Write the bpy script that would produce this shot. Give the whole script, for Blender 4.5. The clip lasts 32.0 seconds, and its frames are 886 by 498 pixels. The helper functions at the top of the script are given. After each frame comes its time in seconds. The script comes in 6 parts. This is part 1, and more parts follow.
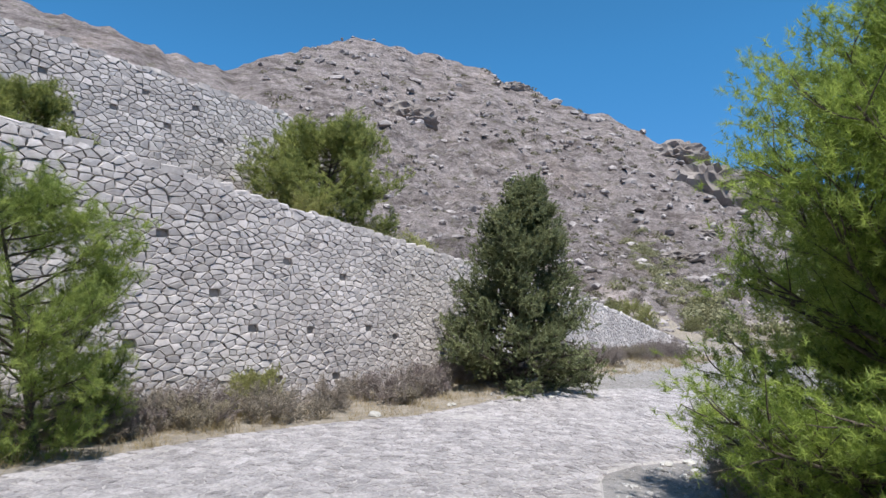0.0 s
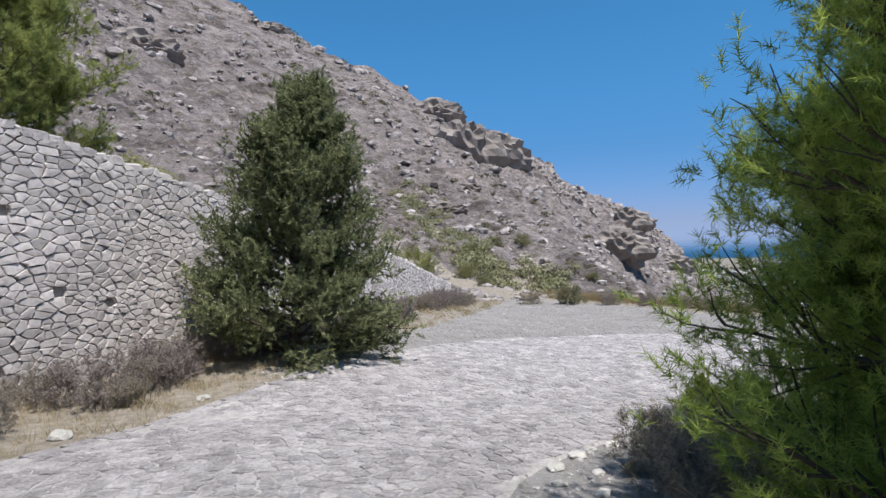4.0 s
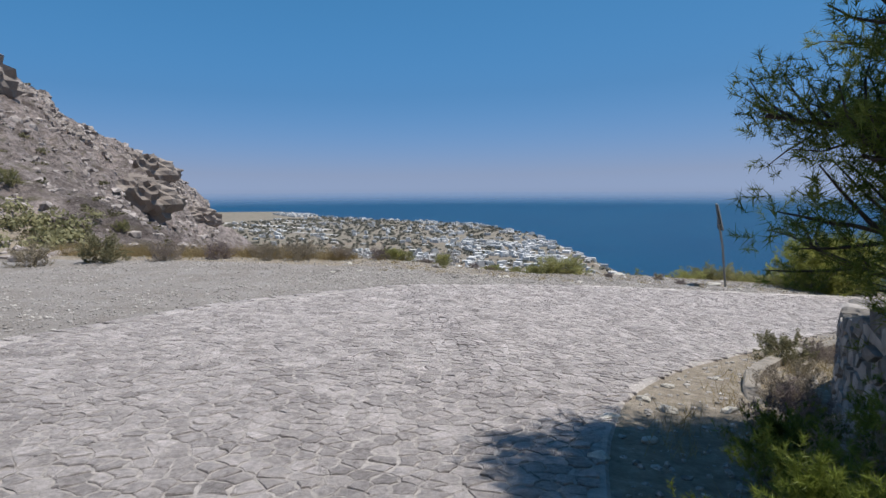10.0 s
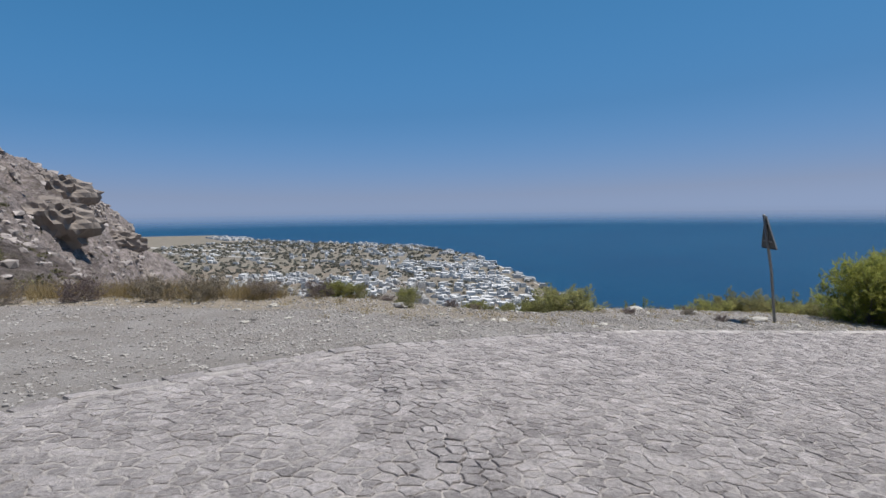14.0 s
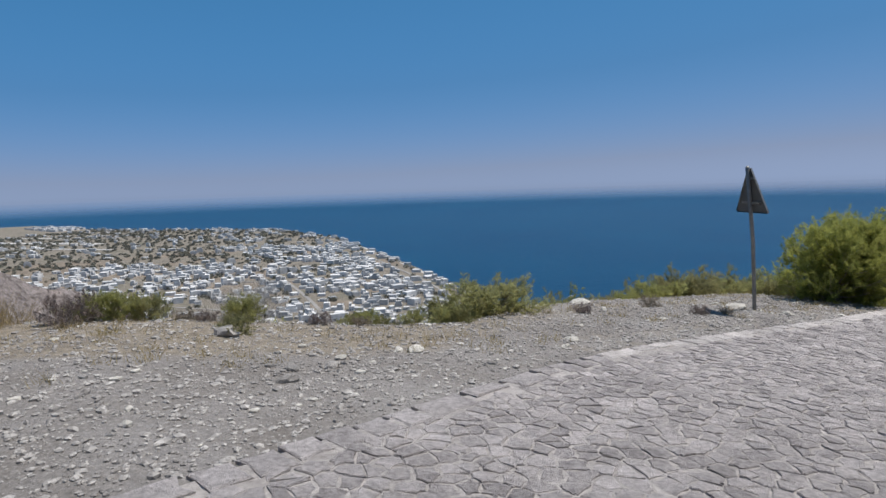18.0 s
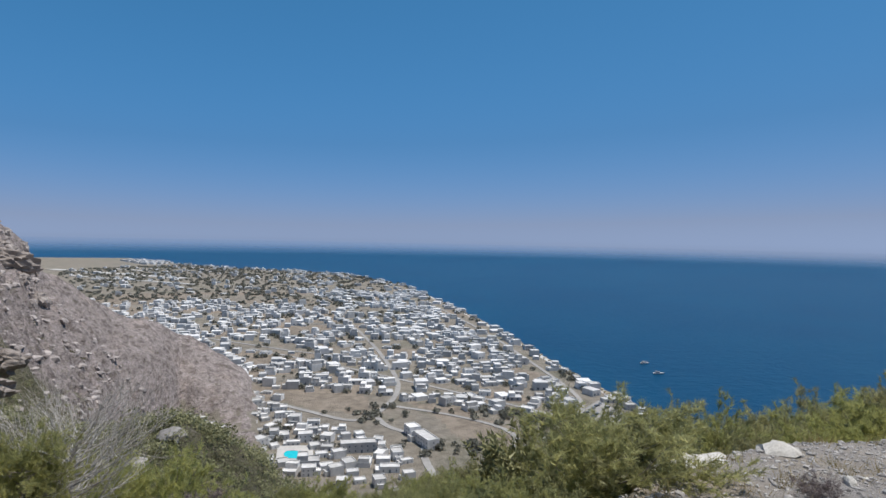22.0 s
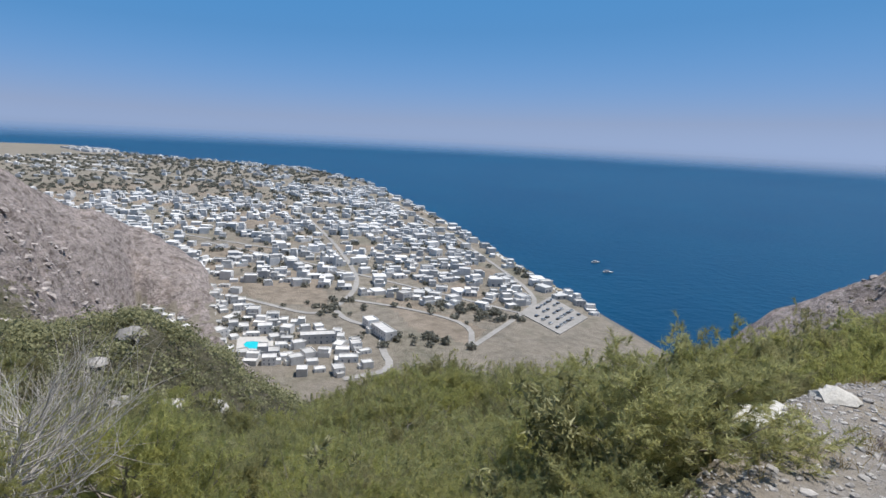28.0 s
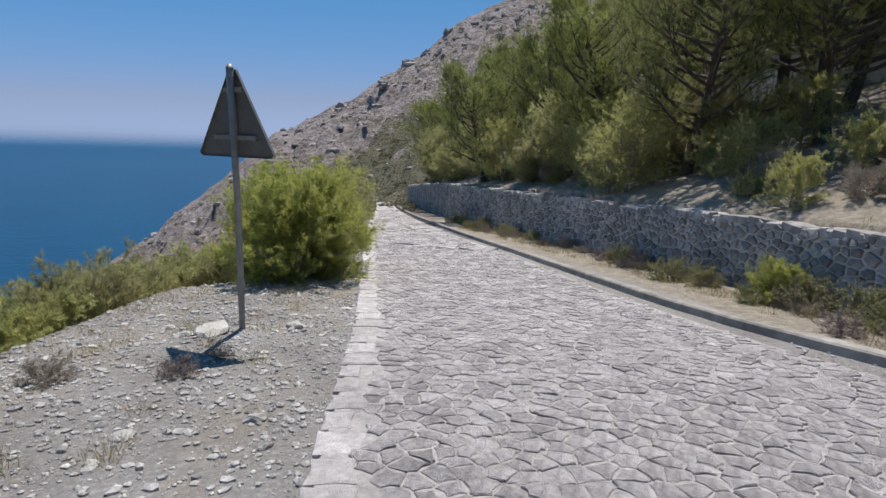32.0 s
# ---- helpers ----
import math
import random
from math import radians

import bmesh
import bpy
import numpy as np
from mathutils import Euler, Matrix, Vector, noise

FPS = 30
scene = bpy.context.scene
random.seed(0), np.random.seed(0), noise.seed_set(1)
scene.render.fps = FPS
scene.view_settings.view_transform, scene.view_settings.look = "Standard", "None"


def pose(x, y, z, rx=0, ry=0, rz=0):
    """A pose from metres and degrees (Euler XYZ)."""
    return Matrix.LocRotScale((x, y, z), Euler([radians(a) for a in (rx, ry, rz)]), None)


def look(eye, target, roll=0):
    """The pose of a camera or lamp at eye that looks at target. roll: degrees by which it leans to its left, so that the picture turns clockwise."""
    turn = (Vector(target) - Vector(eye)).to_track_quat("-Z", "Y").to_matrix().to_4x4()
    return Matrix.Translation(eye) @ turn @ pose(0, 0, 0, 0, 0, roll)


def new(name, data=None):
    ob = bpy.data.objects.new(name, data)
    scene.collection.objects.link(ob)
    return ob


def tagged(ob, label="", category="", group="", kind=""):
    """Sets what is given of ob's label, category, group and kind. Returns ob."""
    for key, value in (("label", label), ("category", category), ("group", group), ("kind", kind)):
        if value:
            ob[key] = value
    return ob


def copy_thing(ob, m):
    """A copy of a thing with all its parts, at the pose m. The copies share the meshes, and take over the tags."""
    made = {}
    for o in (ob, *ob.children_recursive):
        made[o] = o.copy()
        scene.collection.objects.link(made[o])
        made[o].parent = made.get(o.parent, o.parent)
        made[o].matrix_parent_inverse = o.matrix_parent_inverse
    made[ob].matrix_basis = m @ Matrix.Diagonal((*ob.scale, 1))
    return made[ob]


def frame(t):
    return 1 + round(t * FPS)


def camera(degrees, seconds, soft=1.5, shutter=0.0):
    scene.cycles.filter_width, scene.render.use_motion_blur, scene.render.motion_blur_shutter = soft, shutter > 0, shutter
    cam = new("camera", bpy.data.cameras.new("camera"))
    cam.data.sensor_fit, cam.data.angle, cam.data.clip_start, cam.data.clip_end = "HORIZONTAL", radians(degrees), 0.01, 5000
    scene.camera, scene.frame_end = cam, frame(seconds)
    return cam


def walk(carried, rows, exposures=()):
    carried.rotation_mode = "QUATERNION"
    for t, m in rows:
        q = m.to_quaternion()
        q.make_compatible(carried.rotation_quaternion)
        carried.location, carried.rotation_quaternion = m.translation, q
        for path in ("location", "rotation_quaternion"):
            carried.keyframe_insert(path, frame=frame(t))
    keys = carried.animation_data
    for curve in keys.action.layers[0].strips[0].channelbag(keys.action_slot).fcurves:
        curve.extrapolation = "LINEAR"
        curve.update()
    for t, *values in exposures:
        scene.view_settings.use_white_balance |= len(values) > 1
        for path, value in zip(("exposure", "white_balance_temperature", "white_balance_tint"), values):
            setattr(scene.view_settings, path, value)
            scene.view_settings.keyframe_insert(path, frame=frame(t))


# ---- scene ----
cam = camera(74.6, 32.0)
PATH = [
    (0, (9.174, -22.043, 3.949), (-0.781, -22.635, 4.685), -0.27),
    (0.5, (8.778, -22.068, 3.906), (-1.201, -22.145, 4.543), -0.27),
    (1, (8.356, -22.105, 3.867), (-1.623, -21.639, 4.298), -0.15),
    (1.5, (7.940, -22.146, 3.823), (-2.014, -21.258, 4.174), -0.52),
    (2, (7.483, -22.163, 3.779), (-2.453, -21.036, 3.865), -1.36),
    (2.5, (6.991, -22.187, 3.734), (-2.889, -20.640, 3.676), -2.24),
    (4.5, (5.061, -22.051, 3.578), (-4.057, -17.949, 3.363), -1.67),
    (5, (4.522, -22.021, 3.518), (-4.172, -17.098, 3.102), -1.32),
    (5.5, (3.994, -21.893, 3.443), (-4.327, -16.363, 3.017), -0.52),
    (6, (3.441, -21.754, 3.358), (-4.546, -15.764, 2.788), -0.25),
    (6.5, (2.908, -21.536, 3.295), (-4.739, -15.123, 2.669), 0.22),
    (7, (2.435, -21.321, 3.270), (-4.888, -14.522, 2.878), -0.10),
    (7.5, (1.996, -21.106, 3.246), (-4.904, -13.879, 2.856), 0.10),
    (8, (1.553, -20.804, 3.198), (-5.113, -13.384, 2.492), 0.10),
    (8.5, (1.078, -20.493, 3.145), (-5.105, -12.675, 2.333), -0.23),
    (9, (0.697, -20.138, 3.066), (-4.892, -11.886, 2.254), -0.23),
    (9.5, (0.305, -19.778, 2.993), (-4.699, -11.164, 2.112), -0.27),
    (10, (-0.050, -19.351, 2.938), (-4.426, -10.421, 1.892), -0.26),
    (10.5, (-0.394, -18.853, 2.880), (-4.295, -9.655, 2.450), 0.07),
    (11, (-0.729, -18.351, 2.820), (-3.904, -8.875, 2.471), -0.19),
    (11.5, (-0.996, -17.822, 2.770), (-3.779, -8.226, 2.342), 0.65),
    (12, (-1.294, -17.322, 2.718), (-4.382, -7.821, 2.265), 0.18),
    (12.5, (-1.613, -16.814, 2.691), (-4.858, -7.381, 1.990), 0.09),
    (13, (-1.949, -16.288, 2.683), (-5.474, -6.953, 2.027), -0.47),
    (13.5, (-2.332, -15.797, 2.680), (-5.790, -6.437, 2.030), 0.24),
    (14, (-2.637, -15.251, 2.650), (-6.079, -5.887, 1.964), -0.66),
    (14.5, (-2.944, -14.722, 2.618), (-6.399, -5.370, 1.830), -0.99),
    (16.5, (-3.872, -12.547, 2.416), (-6.775, -3.026, 1.457), -1.84),
    (17, (-4.057, -11.967, 2.360), (-6.312, -2.274, 1.384), -1.96),
    (17.5, (-4.154, -11.325, 2.304), (-5.671, -1.489, 1.328), -2.08),
    (18, (-4.279, -10.711, 2.260), (-5.450, -0.837, 1.194), -1.74),
    (18.5, (-4.371, -10.099, 2.223), (-5.484, -0.221, 1.133), -1.69),
    (19, (-4.431, -9.522, 2.203), (-5.860, 0.350, 1.501), -1.67),
    (19.5, (-4.488, -8.965, 2.192), (-5.809, 0.926, 1.532), -2.12),
    (20, (-4.540, -8.361, 2.170), (-5.982, 1.510, 1.486), -1.16),
    (20.5, (-4.644, -7.754, 2.135), (-6.136, 2.112, 1.467), -0.28),
    (21, (-4.682, -7.134, 2.099), (-6.372, 2.716, 1.745), 0.51),
    (21.5, (-4.765, -6.643, 2.060), (-6.938, 3.115, 1.821), -0.22),
    (22, (-4.874, -6.263, 2.022), (-7.206, 3.460, 1.856), 1.15),
    (22.5, (-4.996, -5.973, 1.992), (-7.581, 3.684, 1.723), 0.89),
    (23, (-5.115, -5.745, 1.973), (-7.819, 3.861, 1.315), 0.42),
    (23.5, (-5.227, -5.566, 1.966), (-7.943, 3.993, 0.854), -0.58),
    (24, (-5.330, -5.432, 1.968), (-8.107, 3.943, -0.130), 0.36),
    (24.5, (-5.422, -5.336, 1.977), (-8.228, 3.887, -0.683), 0.32),
    (25, (-5.500, -5.273, 1.993), (-8.345, 3.922, -0.718), 0.38),
    (25.5, (-5.560, -5.248, 2.013), (-8.290, 4.012, -0.596), 0.76),
    (27.5, (-5.710, -5.343, 2.106), (-8.140, 4.092, -0.146), 2.53),
    (28, (-5.646, -5.423, 2.114), (-7.193, 4.274, 0.225), 2.94),
    (28.5, (-5.538, -5.437, 2.155), (-6.141, 4.462, 0.872), 2.54),
    (29, (-5.395, -5.466, 2.203), (-4.820, 4.499, 1.591), 3.05),
    (29.5, (-5.256, -5.510, 2.241), (-2.687, 4.153, 2.125), 2.76),
    (30, (-5.045, -5.465, 2.223), (0.149, 3.076, 1.932), 2.44),
    (30.5, (-4.714, -5.424, 2.149), (2.031, 1.952, 1.817), 2.95),
    (31, (-4.364, -5.280, 2.048), (2.858, 1.603, 1.366), 2.59),
    (31.5, (-3.952, -5.134, 1.959), (3.740, 1.087, 0.501), 2.67),
    (32, (-3.466, -4.954, 1.889), (4.540, 0.743, 0.029), 2.01),
]

SUN_WAY = Vector((0.70, 0.35, 2.0)).normalized()
walk(cam, [(t, look(eye, target, roll)) for t, eye, target, roll in PATH], [(0, 0.42, 6250, 10), (4.5, 0.27, 6350, 10), (9, 0.04, 6600, 10), (13, -0.12, 6650, 10), (20, -0.13, 6600, 10), (25, 0.05, 6450, 10), (32, 0.15, 6550, 10)])

# ---- light ----
world = bpy.data.worlds.new("world")
scene.world = world
world.use_nodes = True
wn, wl = world.node_tree.nodes, world.node_tree.links
sky = wn.new("ShaderNodeTexSky")
sky.sky_type = "NISHITA"
sky.sun_disc = False
sky.sun_elevation = math.asin(SUN_WAY.z)
sky.sun_rotation = math.atan2(SUN_WAY.x, SUN_WAY.y)
sky.altitude = 100.0
sky.air_density, sky.dust_density, sky.ozone_density = 1.0, 0.0, 4.0
# clear summer sky: deep blue overhead, pale mauve where the air is thick
grey = wn.new("ShaderNodeRGBToBW")
wl.new(sky.outputs[0], grey.inputs[0])
span = wn.new("ShaderNodeMapRange")
span.inputs["From Max"].default_value = 8.0
wl.new(grey.outputs[0], span.inputs["Value"])
hue = wn.new("ShaderNodeValToRGB")
wl.new(span.outputs[0], hue.inputs[0])
hue.color_ramp.elements.new(0.5)
hue.color_ramp.elements[0].position, hue.color_ramp.elements[0].color = 0.26, (0.10, 0.42, 0.93, 1)
hue.color_ramp.elements[1].position, hue.color_ramp.elements[1].color = 0.5, (0.10, 0.29, 0.60, 1)
hue.color_ramp.elements[2].position, hue.color_ramp.elements[2].color = 0.88, (0.165, 0.218, 0.335, 1)
tone = wn.new("ShaderNodeMix")
tone.data_type, tone.blend_type = "RGBA", "MULTIPLY"
tone.inputs[0].default_value = 1.0
wl.new(hue.outputs[0], tone.inputs[6])
wl.new(grey.outputs[0], tone.inputs[7])
wl.new(tone.outputs[2], wn["Background"].inputs[0])
wn["Background"].inputs[1].default_value = 0.225
sun = new("sun", bpy.data.lights.new("sun", "SUN"))
sun.data.energy, sun.data.angle, sun.data.color = 4.8, radians(0.53), (1.0, 0.95, 0.88)
sun.matrix_world = look(SUN_WAY * 60, (0, 0, 0))


# ---- materials ----
def mat(name, rough=0.85, metal=0.0, spec=0.3):
    m = bpy.data.materials.new(name)
    m.use_nodes = True
    nt = m.node_tree
    b = nt.nodes["Principled BSDF"]
    b.inputs["Roughness"].default_value = rough
    b.inputs["Metallic"].default_value = metal
    b.inputs["Specular IOR Level"].default_value = spec
    return m, nt, b


def node(nt, kind, **values):
    n = nt.nodes.new(kind)
    for key, v in values.items():
        if key in n.inputs:
            n.inputs[key].default_value = v
    return n


def noise_tex(nt, scale, detail=4.0, rough=0.6, vec=None):
    n = node(nt, "ShaderNodeTexNoise", Scale=scale, Detail=detail, Roughness=rough)
    if vec:
        nt.links.new(vec, n.inputs["Vector"])
    return n.outputs["Fac"]


def ramp(nt, fac, stops):
    r = nt.nodes.new("ShaderNodeValToRGB")
    while len(r.color_ramp.elements) < len(stops):
        r.color_ramp.elements.new(0.5)
    for e, (p, c) in zip(r.color_ramp.elements, stops):
        e.position, e.color = p, (*c, 1)
    nt.links.new(fac, r.inputs[0])
    return r.outputs[0]


def mix(nt, fac, a, b, blend="MIX"):
    m = nt.nodes.new("ShaderNodeMix")
    m.data_type, m.blend_type = "RGBA", blend
    for k, v in ((0, fac), (6, a), (7, b)):
        if isinstance(v, (int, float)):
            m.inputs[k].default_value = v
        elif isinstance(v, tuple):
            m.inputs[k].default_value = (*v, 1)
        else:
            nt.links.new(v, m.inputs[k])
    return m.outputs[2]


def bump(nt, b, height, strength=0.5, distance=0.05):
    n = node(nt, "ShaderNodeBump", Strength=strength, Distance=distance)
    nt.links.new(height, n.inputs["Height"])
    nt.links.new(n.outputs[0], b.inputs["Normal"])


def coords(nt):
    return nt.nodes.new("ShaderNodeTexCoord").outputs["Object"]


def simple(name, dark, light, scale=8.0, rough=0.85, metal=0.0, strength=0.3, dist=0.02, island=0.0):
    """Two colours by noise at two scales, with fine relief; island: how far single pieces differ."""
    m, nt, b = mat(name, rough, metal)
    v = coords(nt)
    c = ramp(nt, noise_tex(nt, scale, 6, 0.65, v), [(0.3, dark), (0.7, light)])
    c = mix(nt, 0.35, c, ramp(nt, noise_tex(nt, scale * 0.13, 3, 0.5, v), [(0.35, dark), (0.65, light)]))
    if island:
        g = nt.nodes.new("ShaderNodeNewGeometry").outputs["Random Per Island"]
        o = nt.nodes.new("ShaderNodeObjectInfo").outputs["Random"]
        a = node(nt, "ShaderNodeMath")
        a.operation = "ADD"
        nt.links.new(g, a.inputs[0])
        nt.links.new(o, a.inputs[1])
        f = node(nt, "ShaderNodeMath")
        f.operation = "FRACT"
        nt.links.new(a.outputs[0], f.inputs[0])
        k = ramp(nt, f.outputs[0], [(0.0, (1 - island,) * 3), (1.0, (1 + island,) * 3)])
        c = mix(nt, 1.0, c, k, "MULTIPLY")
    nt.links.new(c, b.inputs["Base Color"])
    bump(nt, b, noise_tex(nt, scale * 3, 8, 0.7, v), strength, dist)
    return m


# ---- land ----
CX, CY = -3.0, -9.0
PLAIN, SEA = -114.0, -120.0


def interp(v, table):
    xs, ys = zip(*table)
    return np.interp(v, xs, ys)


def smooth(v, a, b):
    s = np.clip((v - a) / (b - a), 0, 1)
    return s * s * (3 - 2 * s)


RIM = [(-60, -14), (-20, -7.5), (-13, -5.1), (-10, -4.7), (-8.3, -4.15), (-6, -3.65), (-5, -3.15), (-4.4, -2.1), (-3.5, -0.8), (-2.8, -0.05), (-1.9, 0.5), (-1.2, 1.05), (-0.5, 1.6), (0.69, 2.45), (2.2, 2.35), (14.5, 13.2), (45, 40), (90, 80)]
WALL_A, WALL_B = (-21.5, -12.2), (0.5, -28.3)
INNER = [(1.6, -16.2), (0.85, -15.2), (0.8, -13.5), (1.3, -11), (2.4, -8.5), (3.6, -7.0), (5.6, -5.2), (7.7, -3.0), (11, 0.6), (16.5, 7.1), (22.7, 13.6), (44, 33.5)]
BANK = INNER + [(80, 63), (110, 20), (60, -18), (20, -19.3), (8.5, -18.6), (3.2, -17.6)]
RIDGE = [(-180, 30), (-110, 25), (-80, 21.5), (-72, 18.6), (-67.7, 16.3), (-61.5, 13.2), (-58.6, 12.1), (-54.5, 10.6), (-50.5, 7.0), (-46.5, 4.4), (-42, 1.8), (-38, 0.0), (-33.5, -3.9), (-28.9, -7.8), (-26.3, -9.8), (-22.2, -12), (-18.4, -15.4), (-14, -20),
         (-8, -24), (22, -25), (29.6, -22), (31, -13.9), (32.3, -12.2), (36.3, -9.3), (43.3, -6.4), (46.6, -4.0), (47.8, -3.0), (48.6, -1.9), (49.3, -0.8), (50.4, 0.5), (53.1, 2.3), (56, 4.1), (58.3, 5.4), (60.2, 6.3), (62.6, 8.7), (67.6, 11.6), (71.5, 13.2), (75, 14.9), (80.4, 17.9), (84.8, 19.4), (90, 21.6), (93.5, 23.0), (98.5, 24.2), (102.6, 25.1), (107.6, 25.5), (112, 24.5), (116.6, 23.2), (121, 21.5), (130, 22.5), (180, 26)]
FAR = [(-180, 160), (-67, 300), (-50, 300), (-20, 260), (-10, 240), (20, 240), (29, 440), (31, 460), (36, 480), (43, 430), (47.8, 380), (53, 320), (60, 245), (72, 170), (100, 170), (130, 130), (180, 160)]
DIP = [(-180, 3), (-64, 2), (-56, -3.5), (-50, -5), (-46, -9), (-38, -16), (-30, -22), (-20, -25), (0, -25), (22, -25.5), (28, -22), (31, -19.5), (35.4, -17), (37.4, -15.6), (41, -15.8), (45, -15.5), (53, -11), (60, -5), (64, -3), (80, -2.5), (100, 0), (120, 3), (180, 3)]
DIP_R = [(-180, 30), (-64, 40), (-50, 70), (-40, 60), (-20, 120), (0, 235), (22, 238), (28, 275), (31, 312), (35.4, 372), (37.4, 404), (41, 300), (45, 190), (53, 85), (60, 35), (70, 24), (180, 30)]


def inside(x, y, poly):
    hit = np.zeros(np.shape(x), bool)
    for (x0, y0), (x1, y1) in zip(poly, poly[1:] + poly[:1]):
        if y0 != y1:
            hit ^= ((y0 > y) != (y1 > y)) & (x < (x1 - x0) * (y - y0) / (y1 - y0) + x0)
    return hit


def dist_line(x, y, line):
    best = np.full(np.shape(x), 1e9)
    for (x0, y0), (x1, y1) in zip(line, line[1:]):
        dx, dy = x1 - x0, y1 - y0
        s = np.clip(((x - x0) * dx + (y - y0) * dy) / (dx * dx + dy * dy), 0, 1)
        best = np.minimum(best, np.hypot(x - x0 - s * dx, y - y0 - s * dy))
    return best


def pad(x, y):
    """The road and its shoulders: the upper arm, the bend and the lower arm."""
    s = (x + 1.3) * 0.79 + (y + 2.6) * 0.61
    low = 0.15 - 0.088 * np.clip(s, -7.5, 90)
    up = 1.52 + 0.085 * np.maximum(x + 2, 0) - 0.02 * np.minimum(x + 2, 0) - 0.03 * (y + 21)
    return low + (up - low) * smooth(-y, 9.0, 22.0)


def wall_top(x):
    return 6.55 + (np.asarray(x) - 1.2) * 0.193 - 0.5 * smooth(-np.asarray(x), 14, 22)


def upper_top(x):
    x = np.asarray(x, float)
    return 9.95 + 0.06 * (x + 8.6) - 1.7 * np.maximum(-9.4 - x, 0)


def wall_line(x):
    return WALL_A[1] + (x - WALL_A[0]) * (WALL_B[1] - WALL_A[1]) / (WALL_B[0] - WALL_A[0])


def low_wall(x):
    """How high the wall inside the bend stands over the road."""
    return 1.03 + 0.045 * np.clip(np.asarray(x) - 4.0, 0, 20)


def roughness(x, y, scale, octaves=4):
    """Smooth value noise made of turned sines, from about -1 to 1."""
    total, amp = 0.0, 0.5
    for k in range(octaves):
        a = 1.1 + 2.3 * k
        u, v = (x * math.cos(a) + y * math.sin(a)) / scale, (y * math.cos(a) - x * math.sin(a)) / scale
        total = total + amp * (np.sin(u + 1.7 * np.sin(v * 0.83 + k)) * np.cos(v * 1.13 + 1.4 * np.sin(u * 0.71 + 2 * k)))
        amp, scale = amp * 0.55, scale * 0.47
    return total


def height(x, y):
    x, y = np.asarray(x, float), np.asarray(y, float)
    r = np.hypot(x - CX, y - CY)
    yaw = np.degrees(np.arctan2(-(x - CX), y - CY))
    local = pad(x, y)
    # the slope to the sea
    drop = y - interp(x, RIM)
    local = np.where(drop > 0, local - np.where(drop < 0.6, 1.05 * drop * drop, 0.378 + np.where(drop < 3, 1.1 * (drop - 0.6), 2.64 + np.where(drop < 10, 0.62 * (drop - 3), 4.34 + 0.5 * (drop - 10)))) + 0.25 * smooth(drop, 0.5, 4) * roughness(x, y, 1.9), local)
    # the terraces over the tall wall
    behind = (wall_line(x) - y) * 0.807
    terrace = np.maximum(wall_top(x) - 0.35, pad(x, y)) + np.minimum(np.maximum(behind - 0.7, 0), 5) * 0.10 + smooth(behind, 6.5, 6.75) * np.maximum(upper_top(x) - 0.3 - wall_top(x) - 0.15, 0) + np.maximum(behind - 6.7, 0) * (0.36 + 0.3 * smooth(x, -12, -4))
    local = np.where((behind > 0.45) & (x > -22), terrace, local)
    # the bank inside the bend
    bank = np.where(inside(x, y, BANK), dist_line(x, y, INNER), 0)
    rise = pad(x, y) + low_wall(x) - 0.08 + (0.16 + 0.16 * smooth(x, 5, 9)) * np.minimum(bank, 14) + 0.1 * roughness(x, y, 2.2)
    k = smooth(bank, 0.30, 0.42) * smooth(dist_line(x, y, BANK[len(INNER) + 2:] + BANK[:1]), 0.0, 1.2)
    local = local + (rise - local) * k
    # far land, seen from the bend
    far, dip, dip_r = interp(yaw, FAR), interp(yaw, DIP), interp(yaw, DIP_R)
    crag = roughness(x, y, 26, 6)
    ridge = interp(yaw, RIDGE) + 0.5 * roughness(yaw, yaw * 0.3, 1.1, 3) * smooth(np.abs(yaw - 7), 16, 30)
    s = np.clip((r - dip_r) / np.maximum(far - dip_r, 1), 0, 1)
    sag = 3.2 * np.sin(np.pi * np.clip((r - 26) / np.maximum(dip_r - 26, 1), 0, 1)) * smooth(-np.abs(yaw - 10), -52, -36)
    elev = np.where(r < dip_r, dip - sag, dip + (ridge - dip) * s ** 0.8)
    crag = crag + 1.1 * np.abs(roughness(x + 40, y, 11, 4)) - 0.35 + 0.9 * np.abs(roughness(x, y + 15, 4.5, 3)) + 0.35 * roughness(x, y, 5, 3) + 0.75 * np.abs(roughness(x + 9, y, 2.6, 3)) + 0.6 * np.abs(roughness(x, y - 5, 1.2, 3)) - 0.3
    polar = 2.6 + r * np.tan(np.radians(elev)) + crag * np.clip(r * 0.025, 0, 4.5) * smooth(np.abs(yaw - 7), 10, 30) * smooth(far - r, -10, 60)
    top = 2.6 + far * np.tan(np.radians(ridge))
    polar = np.where(r > far, top - (r - far) * 0.55, polar)
    polar = np.where((np.abs(yaw) > 50) & (r > far), np.maximum(polar, top - 60), polar)
    polar = np.maximum(polar, land(x, y))
    reach = interp(yaw, [(-180, 40), (-110, 40), (-64, 30), (-58, 60), (-44, 60), (-38, 34), (-20, 22), (100, 22), (118, 40), (180, 40)])
    w = smooth(r, reach * 0.75, reach * 1.7)
    return local + (polar - local) * w


def coast(x):
    return interp(x, [(-5000, 4300), (-2188, 2430), (-1630, 2057), (-1399, 1923), (-1184, 1854), (-941, 1816), (-701, 1730), (-440, 1421), (-257, 1079), (-108, 773), (-25, 578), (20, 480), (44, 430), (90, 330), (150, 220), (400, 120), (5000, -600)])


